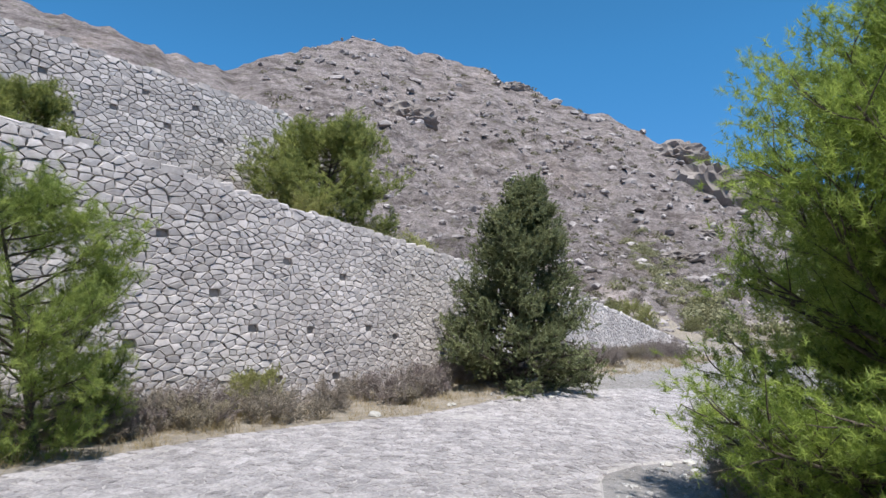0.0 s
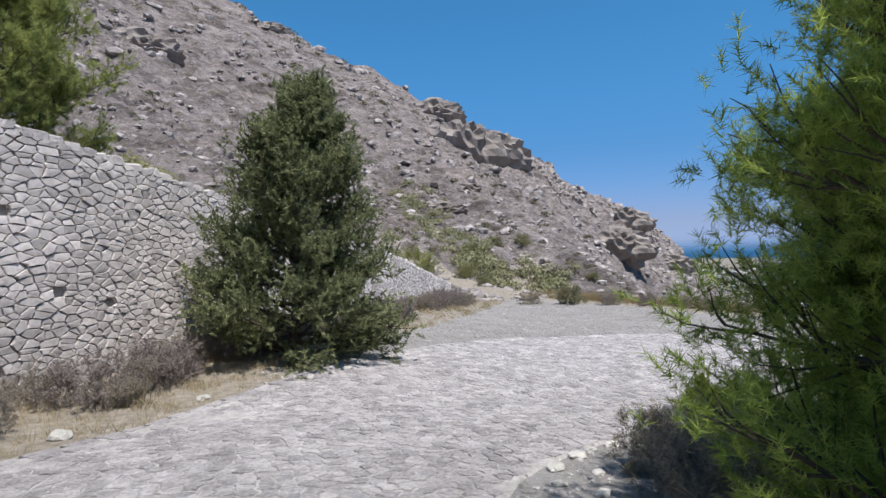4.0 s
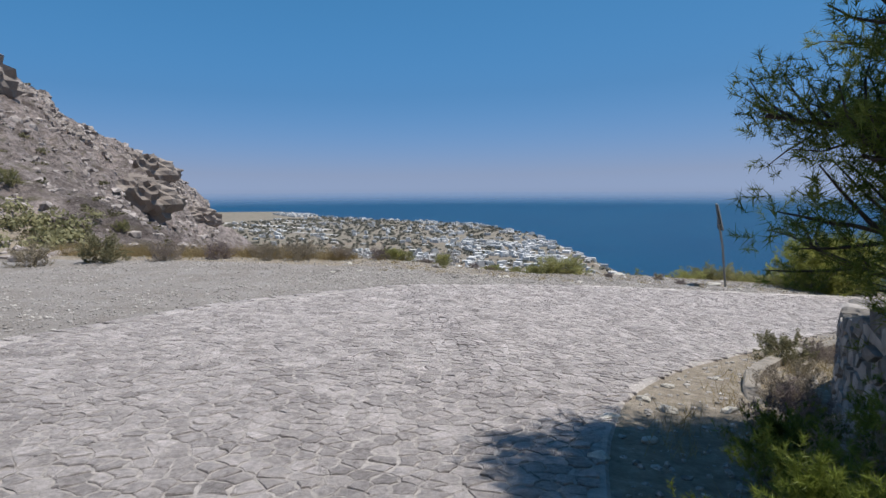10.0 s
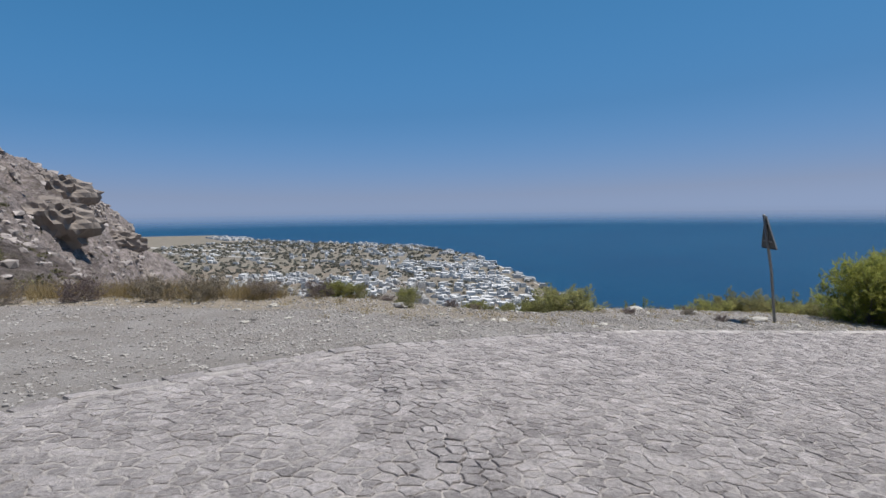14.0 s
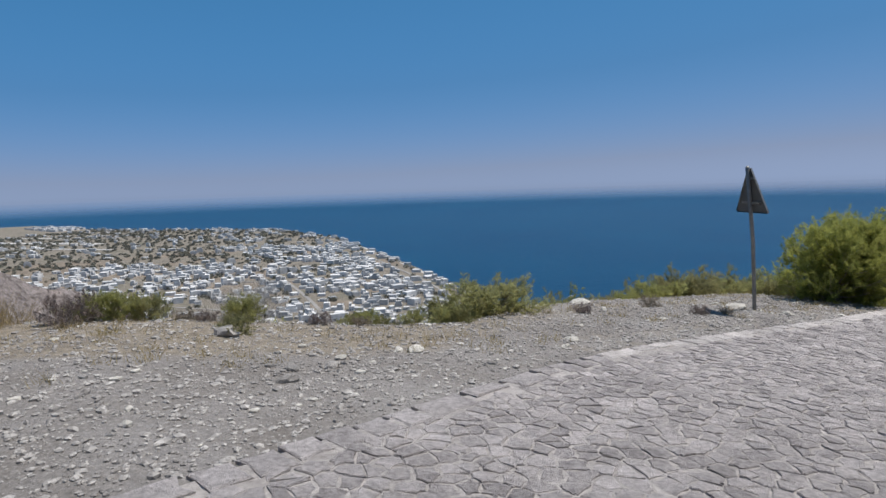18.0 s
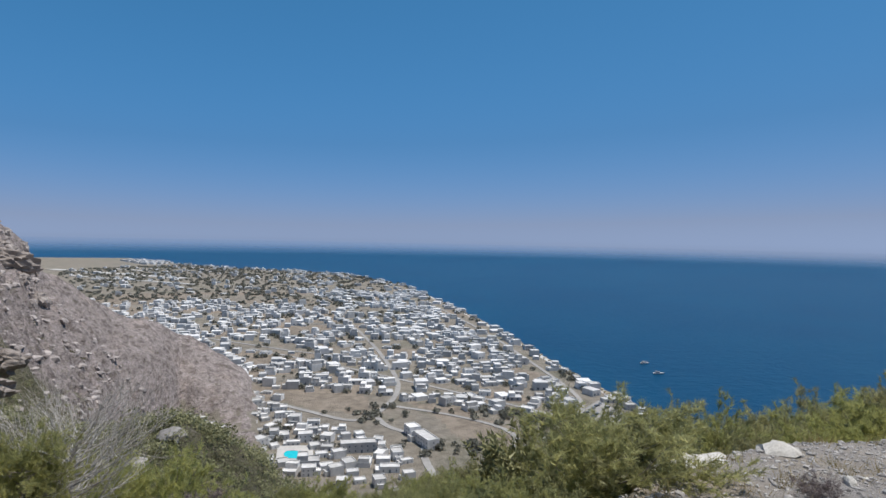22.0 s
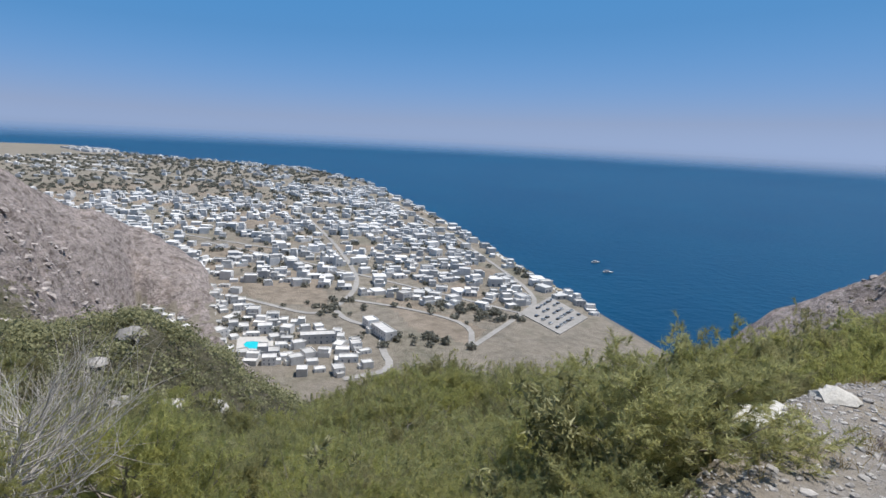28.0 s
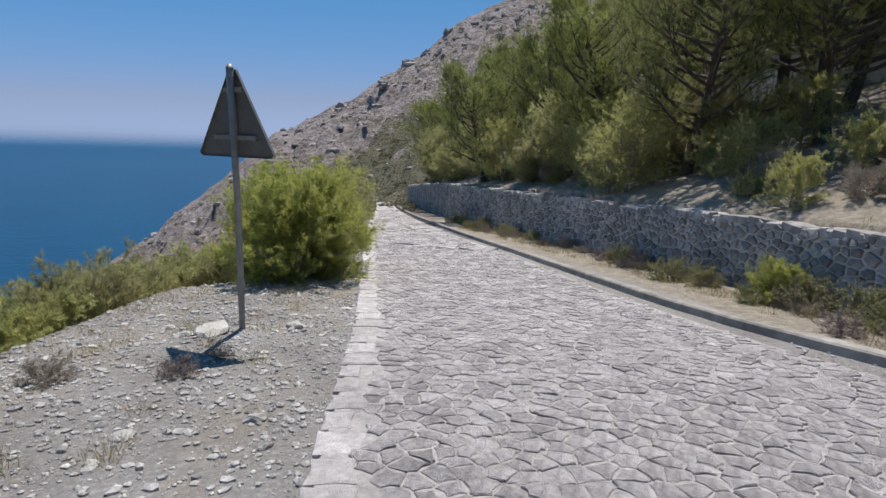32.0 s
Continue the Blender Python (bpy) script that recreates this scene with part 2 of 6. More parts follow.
def land(x, y):
    """The plain of the town, its beach and the sea's bed."""
    d = coast(x) - y
    return np.where(d > 0, np.minimum(SEA - 0.5 + d * 0.14, PLAIN + 0.002 * np.clip(d, 0, 1500)), np.maximum(SEA - 0.5 + d * 0.1, SEA - 12))


def grid_mesh(name, X, Y, Z, wrap=True):
    n, m = X.shape
    verts = np.stack([X, Y, Z], -1).reshape(-1, 3)
    i = np.arange((n - 1) * m).reshape(n - 1, m) if wrap else (np.arange(n - 1)[:, None] * m + np.arange(m - 1)[None])
    nxt = np.roll(i, -1, 1) if wrap else i + 1
    faces = np.stack([i, nxt, nxt + m, i + m], -1).reshape(-1, 4)
    me = bpy.data.meshes.new(name)
    me.vertices.add(len(verts))
    me.vertices.foreach_set("co", verts.ravel())
    me.loops.add(faces.size)
    me.loops.foreach_set("vertex_index", faces.ravel().astype(np.int32))
    me.polygons.add(len(faces))
    me.polygons.foreach_set("loop_start", np.arange(0, faces.size, 4, dtype=np.int32))
    me.polygons.foreach_set("loop_total", np.full(len(faces), 4, np.int32))
    me.polygons.foreach_set("use_smooth", np.ones(len(faces), bool))
    me.update(calc_edges=True)
    return me


rings = np.concatenate([[0.02], np.linspace(0.25, 34, 180), 34 * np.geomspace(1.012, 3200 / 34, 330)])
angles = np.radians(np.linspace(0, 360, 760, endpoint=False))
R_, A_ = np.meshgrid(rings, angles, indexing="ij")
GX, GY = CX + R_ * np.sin(A_), CY + R_ * np.cos(A_)
ground_mesh = grid_mesh("ground", GX, GY, height(GX, GY))
ground = tagged(new("ground", ground_mesh), "pale grey rocky hillside with dry scrub and a coastal plain", "ground", kind="structure")


def zone(name, values):
    a = ground_mesh.attributes.new(name, "FLOAT", "POINT")
    a.data.foreach_set("value", np.ascontiguousarray(values, dtype=np.float32).ravel())


def fields(x, y):
    brown = inside(x, y, [(-124, 387), (-86, 384), (-30, 338), (-40, 309), (-73, 324), (-91, 354)]) | inside(x, y, [(-210, 362), (-152, 382), (-137, 350), (-174, 347)]) | inside(x, y, [(-70, 500), (-40, 480), (-30, 500), (-60, 525)]) | inside(x, y, [(-210, 560), (-170, 575), (-160, 545), (-200, 530)]) | inside(x, y, [(-380, 640), (-330, 700), (-300, 650), (-340, 610)])
    return brown


GYAW = np.degrees(np.arctan2(-(GX - CX), GY - CY))
GR = np.hypot(GX - CX, GY - CY)
GZ = height(GX, GY)
flat_ = (GZ < PLAIN + 6) & (GR > 150)
zone("plain", flat_)
zone("field", fields(GX, GY) | (flat_ & (roughness(GX, GY, 60, 3) > np.where(coast(GX) - GY > 480, -0.1, 0.36)) & (GR > 420) & (GR < 1250)))
zone("beach", flat_ & (coast(GX) - GY < 24))
drop_ = GY - interp(GX, RIM)
zone("wood", smooth(drop_, 0.8, 3.0) * smooth(-np.abs(GYAW + 2), -62, -48) * (~flat_) * (1 - smooth(GR, 120, 230)) + smooth(GYAW, -70, -60) * (1 - smooth(GYAW, -45, -38)) * smooth(GR, 30, 50) * (1 - smooth(GR, 90, 160)))
near_ = 1 - smooth(GR, 15, 24)
zone("gravel", near_ * (1 - smooth(drop_, 0.3, 1.2)) * (1 - smooth(wall_line(GX) - GY, -3.2, -2.2)) * (~inside(GX, GY, BANK)))
edge_ = (smooth(drop_, -2.4, -0.6) * (1 - smooth(drop_, 0.4, 1.5)) * (1 - smooth(GX, -9, -3)) + 0.55 * smooth(drop_, -2.6, -0.8) * (1 - smooth(drop_, 0.4, 1.5)) + smooth(wall_line(GX) - GY, -4.6, -2.6) * (1 - smooth(wall_line(GX) - GY, -0.4, 0.3)) + (dist_line(GX, GY, INNER) < 1.7) * 0.9 + 0.55 * inside(GX, GY, BANK))
edge_ = edge_ + 0.5 * (1 - smooth(np.abs(dist_line(GX, GY, [(-3.4, -3.9), (0.2, -0.7), (2.2, 1.1)]) ), 0.25, 0.75))
zone("dry", np.clip(edge_, 0, 1) * (1 - smooth(GR, 26, 40)))


def ground_material():
    m, nt, b = mat("rocky hillside ground", 0.95, 0.0, 0.15)
    v = coords(nt)

    def att(name):
        n = nt.nodes.new("ShaderNodeAttribute")
        n.attribute_name = name
        return n.outputs["Fac"]

    def broken(fac, scale, low=0.4, high=0.6):
        """A zone with a ragged edge."""
        n = node(nt, "ShaderNodeMath")
        n.operation = "ADD"
        nt.links.new(fac, n.inputs[0])
        nt.links.new(noise_tex(nt, scale, 5, 0.65, v), n.inputs[1])
        r = node(nt, "ShaderNodeMapRange")
        r.inputs["From Min"].default_value, r.inputs["From Max"].default_value = low + 0.5, high + 0.5
        nt.links.new(n.outputs[0], r.inputs["Value"])
        return r.outputs[0]

    rock = ramp(nt, noise_tex(nt, 0.22, 8, 0.72, v), [(0.30, (0.13, 0.112, 0.106)), (0.5, (0.275, 0.234, 0.224)), (0.72, (0.475, 0.420, 0.408))])
    rock = mix(nt, 0.55, rock, ramp(nt, noise_tex(nt, 1.7, 6, 0.7, v), [(0.32, (0.10, 0.086, 0.08)), (0.66, (0.455, 0.400, 0.388))]))
    rust = ramp(nt, noise_tex(nt, 0.05, 5, 0.6, v), [(0.52, (0, 0, 0)), (0.68, (0.6, 0.6, 0.6))])
    rock = mix(nt, rust, rock, mix(nt, 1.0, rock, (1.1, 1.05, 1.0), "MULTIPLY"))
    # broken faces and cracks of the bare rock, drawn out along its beds
    beds = node(nt, "ShaderNodeMapping")
    beds.inputs["Scale"].default_value, beds.inputs["Rotation"].default_value = (1.0, 1.0, 2.6), (0.35, 0.3, 0)
    nt.links.new(v, beds.inputs["Vector"])
    rock = mix(nt, 1.0, rock, ramp(nt, noise_tex(nt, 0.33, 7, 0.66, beds.outputs[0]), [(0.33, (0.50, 0.48, 0.47)), (0.44, (0.94, 0.94, 0.94)), (0.56, (1.1, 1.1, 1.11)), (0.70, (1.45, 1.45, 1.47))]), "MULTIPLY")
    rock = mix(nt, 1.0, rock, ramp(nt, noise_tex(nt, 0.13, 9, 0.62, beds.outputs[0]), [(0.38, (0.58, 0.56, 0.55)), (0.48, (1.0, 1.0, 1.0)), (0.64, (1.2, 1.19, 1.18))]), "MULTIPLY")
    scrub = ramp(nt, noise_tex(nt, 0.55, 6, 0.7, v), [(0.54, (0, 0, 0)), (0.66, (0.75, 0.75, 0.75))])
    c = mix(nt, scrub, rock, (0.155, 0.145, 0.09))
    c = mix(nt, broken(att("wood"), 0.6), c, ramp(nt, noise_tex(nt, 1.5, 6, 0.7, v), [(0.35, (0.09, 0.09, 0.05)), (0.6, (0.19, 0.175, 0.125)), (0.75, (0.32, 0.29, 0.26))]))
    grav = ramp(nt, noise_tex(nt, 26, 8, 0.8, v), [(0.32, (0.105, 0.097, 0.094)), (0.52, (0.255, 0.238, 0.23)), (0.70, (0.53, 0.505, 0.495))])
    grav = mix(nt, 0.4, grav, ramp(nt, noise_tex(nt, 1.1, 4, 0.6, v), [(0.35, (0.25, 0.225, 0.20)), (0.65, (0.42, 0.40, 0.39))]))
    c = mix(nt, broken(att("gravel"), 2.0), c, grav)
    dry = ramp(nt, noise_tex(nt, 7, 7, 0.75, v), [(0.32, (0.185, 0.16, 0.13)), (0.55, (0.32, 0.278, 0.226)), (0.72, (0.46, 0.42, 0.365))])
    c = mix(nt, broken(att("dry"), 1.6, 0.42, 0.75), c, dry)
    plain = ramp(nt, noise_tex(nt, 0.02, 6, 0.7, v), [(0.34, (0.15, 0.135, 0.11)), (0.5, (0.27, 0.235, 0.19)), (0.66, (0.13, 0.13, 0.085))])
    plain = mix(nt, 0.4, plain, ramp(nt, noise_tex(nt, 0.15, 4, 0.7, v), [(0.35, (0.15, 0.135, 0.115)), (0.65, (0.36, 0.33, 0.295))]))
    c = mix(nt, broken(att("plain"), 0.06), c, plain)
    c = mix(nt, broken(att("field"), 0.15), c, ramp(nt, noise_tex(nt, 0.12, 5, 0.6, v), [(0.35, (0.20, 0.168, 0.135)), (0.65, (0.32, 0.27, 0.22))]))
    c = mix(nt, broken(att("beach"), 0.2), c, (0.20, 0.185, 0.17))
    nt.links.new(c, b.inputs["Base Color"])
    far_bump = node(nt, "ShaderNodeBump", Strength=1.0, Distance=2.0)
    nt.links.new(noise_tex(nt, 0.4, 10, 0.7, beds.outputs[0]), far_bump.inputs["Height"])
    near_bump = node(nt, "ShaderNodeBump", Strength=0.8, Distance=0.05)
    nt.links.new(noise_tex(nt, 18, 8, 0.75, v), near_bump.inputs["Height"])
    pick = nt.nodes.new("ShaderNodeMix")
    pick.data_type = "VECTOR"
    far_fac = node(nt, "ShaderNodeMath")
    far_fac.operation, far_fac.use_clamp = "ADD", True
    nt.links.new(att("gravel"), far_fac.inputs[0])
    nt.links.new(att("dry"), far_fac.inputs[1])
    nt.links.new(far_fac.outputs[0], pick.inputs[0])
    nt.links.new(far_bump.outputs[0], pick.inputs[4])
    nt.links.new(near_bump.outputs[0], pick.inputs[5])
    nt.links.new(pick.outputs[1], b.inputs["Normal"])
    return m


ground_mesh.materials.append(ground_material())

sea_r = np.concatenate([[1.0], np.geomspace(60, 4900, 120)])
R_, A_ = np.meshgrid(sea_r, np.radians(np.linspace(0, 360, 180, endpoint=False)), indexing="ij")
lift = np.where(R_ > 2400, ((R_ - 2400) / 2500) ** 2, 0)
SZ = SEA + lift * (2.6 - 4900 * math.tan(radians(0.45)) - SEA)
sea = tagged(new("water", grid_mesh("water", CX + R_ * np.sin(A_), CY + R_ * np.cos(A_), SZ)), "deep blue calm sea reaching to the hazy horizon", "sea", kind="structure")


def sea_material():
    m, nt, b = mat("sea water", 0.3, 0.0, 0.22)
    v = coords(nt)
    c = ramp(nt, noise_tex(nt, 0.004, 4, 0.6, v), [(0.3, (0.003, 0.040, 0.096)), (0.7, (0.004, 0.055, 0.117))])
    nt.links.new(c, b.inputs["Base Color"])
    b.inputs["IOR"].default_value = 1.33
    bump(nt, b, noise_tex(nt, 0.12, 6, 0.6, v), 0.6, 1.5)
    # horizon haze put into the material: far water turns transparent, showing the bright sky
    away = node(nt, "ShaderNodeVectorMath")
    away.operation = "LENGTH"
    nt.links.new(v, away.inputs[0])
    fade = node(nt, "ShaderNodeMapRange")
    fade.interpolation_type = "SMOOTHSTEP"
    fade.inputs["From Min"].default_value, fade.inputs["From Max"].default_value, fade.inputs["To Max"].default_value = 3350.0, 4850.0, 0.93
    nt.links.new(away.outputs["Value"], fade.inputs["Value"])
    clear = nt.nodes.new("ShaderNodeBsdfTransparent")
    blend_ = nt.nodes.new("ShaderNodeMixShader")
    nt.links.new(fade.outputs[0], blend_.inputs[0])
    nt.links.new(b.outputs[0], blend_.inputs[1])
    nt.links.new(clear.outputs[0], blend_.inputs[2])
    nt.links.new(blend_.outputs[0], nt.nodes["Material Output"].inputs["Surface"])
    return m


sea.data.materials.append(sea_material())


# ---- building helpers ----
def part(name, bm, material, parent=None, label=""):
    me = bpy.data.meshes.new(name)
    bm.to_mesh(me)
    bm.free()
    me.materials.append(material)
    ob = new(name, me)
    if parent:
        ob.parent = parent
    if label:
        ob["label"] = label
    return ob


def mesh_part(name, verts, faces, material, parent=None, flat=True):
    me = bpy.data.meshes.new(name)
    me.from_pydata(verts, [], faces)
    me.materials.append(material)
    if not flat:
        me.polygons.foreach_set("use_smooth", np.ones(len(me.polygons), bool))
    ob = new(name, me)
    if parent:
        ob.parent = parent
    return ob


def empty(name, label, category, group="", kind="", at=(0, 0, 0)):
    ob = new(name)
    ob.empty_display_size = 0.1
    ob.location = at
    return tagged(ob, label, category, group, kind)


def cells(seeds, keep, reach):
    """The polygon nearest to each kept seed, by cutting a square along the bisectors to its neighbours."""
    table = {}
    for i, (x, y) in enumerate(seeds):
        table.setdefault((int(x // reach), int(y // reach)), []).append(i)
    out = []
    for i in keep:
        x, y = seeds[i]
        poly = [(x - reach, y - reach), (x + reach, y - reach), (x + reach, y + reach), (x - reach, y + reach)]
        cx, cy = int(x // reach), int(y // reach)
        near = [j for a in (-1, 0, 1) for b in (-1, 0, 1) for j in table.get((cx + a, cy + b), ()) if j != i]
        near.sort(key=lambda j: (seeds[j][0] - x) ** 2 + (seeds[j][1] - y) ** 2)
        for j in near[:16]:
            nx, ny = seeds[j][0] - x, seeds[j][1] - y
            lim = (nx * nx + ny * ny) / 2
            side = [(px - x) * nx + (py - y) * ny - lim for px, py in poly]
            if max(side) <= 0:
                continue
            cut = []
            for k, (p, s) in enumerate(zip(poly, side)):
                q, t = poly[k - 1], side[k - 1]
                if (s <= 0) != (t <= 0):
                    f = t / (t - s)
                    cut.append((q[0] + (p[0] - q[0]) * f, q[1] + (p[1] - q[1]) * f))
                if s <= 0:
                    cut.append(p)
            poly = cut
        out.append(poly)
    return out


rng = random.Random(7)


def stone_geo(poly, place, joint, depth, proud, round_=0.8, tilt=0.0, base=(0, 0, 0), chip=0.0):
    """A worn stone over a polygon: place(u, v, h) gives its points; h runs outwards."""
    n = len(poly)
    cu, cv = sum(p[0] for p in poly) / n, sum(p[1] for p in poly) / n
    if chip:
        full = []
        for a, b in zip(poly, poly[1:] + poly[:1]):
            f, k = rng.uniform(0.3, 0.7), 1 - rng.uniform(0, chip)
            full += [a, (cu + (a[0] + (b[0] - a[0]) * f - cu) * k, cv + (a[1] + (b[1] - a[1]) * f - cv) * k)]
        poly, n = full, len(full)
    size = min(math.hypot(p[0] - cu, p[1] - cv) for p in poly) + 1e-6
    k = max(0.35, 1 - joint / size)
    tu, tv = rng.uniform(-tilt, tilt), rng.uniform(-tilt, tilt)
    rings = ((k, -depth), (k * 0.985, proud * 0.45), (k * round_, proud))
    verts = []
    for s, h in rings:
        for pu, pv in poly:
            j = 1 + rng.uniform(-0.05, 0.05)
            u, v = cu + (pu - cu) * s * j, cv + (pv - cv) * s * j
            verts.append(place(u, v, h + ((u - cu) * tu + (v - cv) * tv if h > 0 else 0)))
    verts.append(place(cu, cv, proud * rng.uniform(1.0, 1.25)))
    verts = [tuple(c - b for c, b in zip(p, base)) for p in verts]
    faces = []
    for r in (0, 1):
        for a in range(n):
            b = (a + 1) % n
            faces.append((r * n + a, r * n + b, r * n + n + b, r * n + n + a))
    for a in range(n):
        faces.append((2 * n + a, 2 * n + (a + 1) % n, 3 * n))
    return verts, faces


def lay_stones(polys, place, parent, name, rest_name, rest_label, material, single, joint, depth, proud, round_=0.8, tilt=0.0, chip=0.0):
    """Lays a stone on each polygon: those for which single(u, v) holds as objects, up to 300, the rest in one mesh."""
    verts, faces, count = [], [], 0
    for poly in polys:
        if len(poly) < 3:
            continue
        cu, cv = sum(p[0] for p in poly) / len(poly), sum(p[1] for p in poly) / len(poly)
        if count < 300 and single(cu, cv):
            base = place(cu, cv, 0)
            v, f = stone_geo(poly, place, joint, depth, proud * rng.uniform(0.7, 1.3), round_, tilt, base, chip)
            ob = mesh_part(name, v, f, material, parent)
            ob.location = base
            count += 1
        else:
            v, f = stone_geo(poly, place, joint, depth, proud * rng.uniform(0.7, 1.3), round_, tilt, (0, 0, 0), chip)
            n = len(verts)
            verts += v
            faces += [tuple(i + n for i in q) for q in f]
    if verts:
        tagged(mesh_part(rest_name, verts, faces, material, parent), rest_label, kind="stuff")


def jittered(u0, u1, v0, v1, du, dv, jitter=0.36, drop=0.0):
    pts = []
    for row in range(int((v1 - v0) / dv) + 2):
        for col in range(int((u1 - u0) / du) + 2):
            if drop and rng.random() < drop:
                continue
            pts.append((u0 + (col + 0.5 * (row % 2) + rng.uniform(-jitter, jitter)) * du, v0 + (row + rng.uniform(-jitter, jitter)) * dv))
    return pts


def resample(line, step):
    out = [line[0]]
    for (x0, y0), (x1, y1) in zip(line, line[1:]):
        n = max(1, int(math.hypot(x1 - x0, y1 - y0) / step))
        out += [(x0 + (x1 - x0) * k / n, y0 + (y1 - y0) * k / n) for k in range(1, n + 1)]
    return out


def rounded(line, times=2):
    for _ in range(times):
        new_line = [line[0]]
        for (x0, y0), (x1, y1) in zip(line, line[1:]):
            new_line += [(x0 * 0.75 + x1 * 0.25, y0 * 0.75 + y1 * 0.25), (x0 * 0.25 + x1 * 0.75, y0 * 0.25 + y1 * 0.75)]
        line = new_line + [line[-1]]
    return line


# ---- the cobbled road ----
OUTER_EDGE = rounded([(18, -30), (8, -28), (2.1, -26.2), (0, -25.1), (-1.7, -23.6), (-5.5, -19.9), (-7.6, -16.5), (-8.15, -13.4), (-8.2, -11.6), (-7.4, -9.8), (-6.2, -8.2), (-4.9, -6.4), (-3.7, -4.7), (-1.8, -2.95), (0.2, -1.3), (2.2, 0.5), (13.4, 10.9), (26, 21.7), (44, 38)])
INNER_EDGE = rounded([(18, -20.9), (6, -20.9), (3, -20.8), (1.6, -20.3), (0.4, -18.4), (-0.5, -16.5), (-0.8, -14.2), (-0.7, -13.1), (-0.4, -11.7), (0.1, -10.3), (1.0, -8.1), (2.35, -5.45), (4.5, -2.55), (7.85, 0.9), (14.1, 7.75), (24.3, 18.1), (44, 35.8)])
ROAD = OUTER_EDGE + INNER_EDGE[::-1]

paving = simple("worn pale flagstone", (0.22, 0.202, 0.201), (0.65, 0.602, 0.602), 24.0, 0.88, island=0.2, strength=1.0, dist=0.03)
edge_stone = simple("pale squared limestone", (0.31, 0.287, 0.282), (0.71, 0.665, 0.655), 14.0, 0.88, island=0.18, strength=0.9, dist=0.03)
bedding = simple("sandy joints", (0.27, 0.248, 0.24), (0.62, 0.578, 0.56), 16.0, 0.95, strength=0.8, dist=0.03)


def lift_of(x, y):
    """The road's level at one place, as pad() gives it."""
    s = (x + 1.3) * 0.79 + (y + 2.6) * 0.61
    low = 0.15 - 0.088 * min(max(s, -7.5), 90)
    up = 1.52 + 0.085 * max(x + 2, 0) - 0.02 * min(x + 2, 0) - 0.03 * (y + 21)
    k = min(max((-y - 9.0) / 13.0, 0), 1)
    return low + (up - low) * k * k * (3 - 2 * k)


CROSS = [0, 0.02] + [k / 20 for k in range(1, 20)] + [0.98, 1]
bm = bmesh.new()
na = 150
la, lb = resample(OUTER_EDGE, 0.4), resample(INNER_EDGE, 0.4)
rows_ = []
for k in range(na + 1):
    a, b = la[round(k * (len(la) - 1) / na)], lb[round(k * (len(lb) - 1) / na)]
    rows_.append([bm.verts.new((a[0] + (b[0] - a[0]) * f, a[1] + (b[1] - a[1]) * f, lift_of(a[0] + (b[0] - a[0]) * f, a[1] + (b[1] - a[1]) * f) + (0.021 if 0 < f < 1 else -0.06))) for f in CROSS])
for r0, r1 in zip(rows_, rows_[1:]):
    for k in range(len(CROSS) - 1):
        bm.faces.new((r0[k], r0[k + 1], r1[k + 1], r1[k]))
bmesh.ops.recalc_face_normals(bm, faces=bm.faces)
road = part("road", bm, bedding)
tagged(road, "pale cobbled road paved with worn irregular flagstones", "road", kind="structure")


def on_road(u, v, h):
    return (u, v, lift_of(u, v) + 0.018 + h)


def stones_in(u0, u1, v0, v1, d):
    seeds = jittered(u0, u1, v0, v1, d, d * 0.9, 0.4)
    xy = np.array(seeds)
    ok = inside(xy[:, 0], xy[:, 1], ROAD) & (dist_line(xy[:, 0], xy[:, 1], OUTER_EDGE) > 0.3) & (dist_line(xy[:, 0], xy[:, 1], INNER_EDGE) > 0.12)
    return seeds, list(np.nonzero(ok)[0])


EDGE_ROW = resample(OUTER_EDGE, 0.27)


# ---- rubble walls ----
pale_stone = simple("pale limestone rubble", (0.36, 0.322, 0.31), (0.72, 0.665, 0.64), 7.0, 0.9, island=0.17, strength=0.6, dist=0.03)
dark_stone = simple("grey limestone rubble", (0.17, 0.16, 0.155), (0.48, 0.455, 0.44), 7.0, 0.9, island=0.4, strength=0.6, dist=0.03)
dark_joint = simple("deep wall joints", (0.20, 0.183, 0.172), (0.40, 0.37, 0.345), 9.0, 0.95, strength=0.6)
dry_joint = simple("earthy wall joints", (0.42, 0.395, 0.37), (0.66, 0.625, 0.59), 9.0, 0.95, strength=0.6)


class Face:
    """A wall face along a line on the ground; u runs along it, v up, h out of the face."""

    def __init__(self, line, side):
        self.line, self.side = line, side
        self.at, self.known = [0.0], {}
        for (x0, y0), (x1, y1) in zip(line, line[1:]):
            self.at.append(self.at[-1] + math.hypot(x1 - x0, y1 - y0))
        self.xs, self.ys = [p[0] for p in line], [p[1] for p in line]

    def spot(self, u):
        return float(np.interp(u, self.at, self.xs)), float(np.interp(u, self.at, self.ys))

    def out(self, u):
        (x0, y0), (x1, y1) = self.spot(max(u - 0.6, 0)), self.spot(min(u + 0.6, self.at[-1]))
        d = math.hypot(x1 - x0, y1 - y0)
        return -(y1 - y0) / d * self.side, (x1 - x0) / d * self.side

    def place(self, u, v, h):
        key = round(u * 100)
        if key not in self.known:
            self.known[key] = self.spot(key / 100) + self.out(key / 100)
        x, y, nx, ny = self.known[key]
        h -= 0.06 * v * 0.25
        return (x + nx * h, y + ny * h, v)


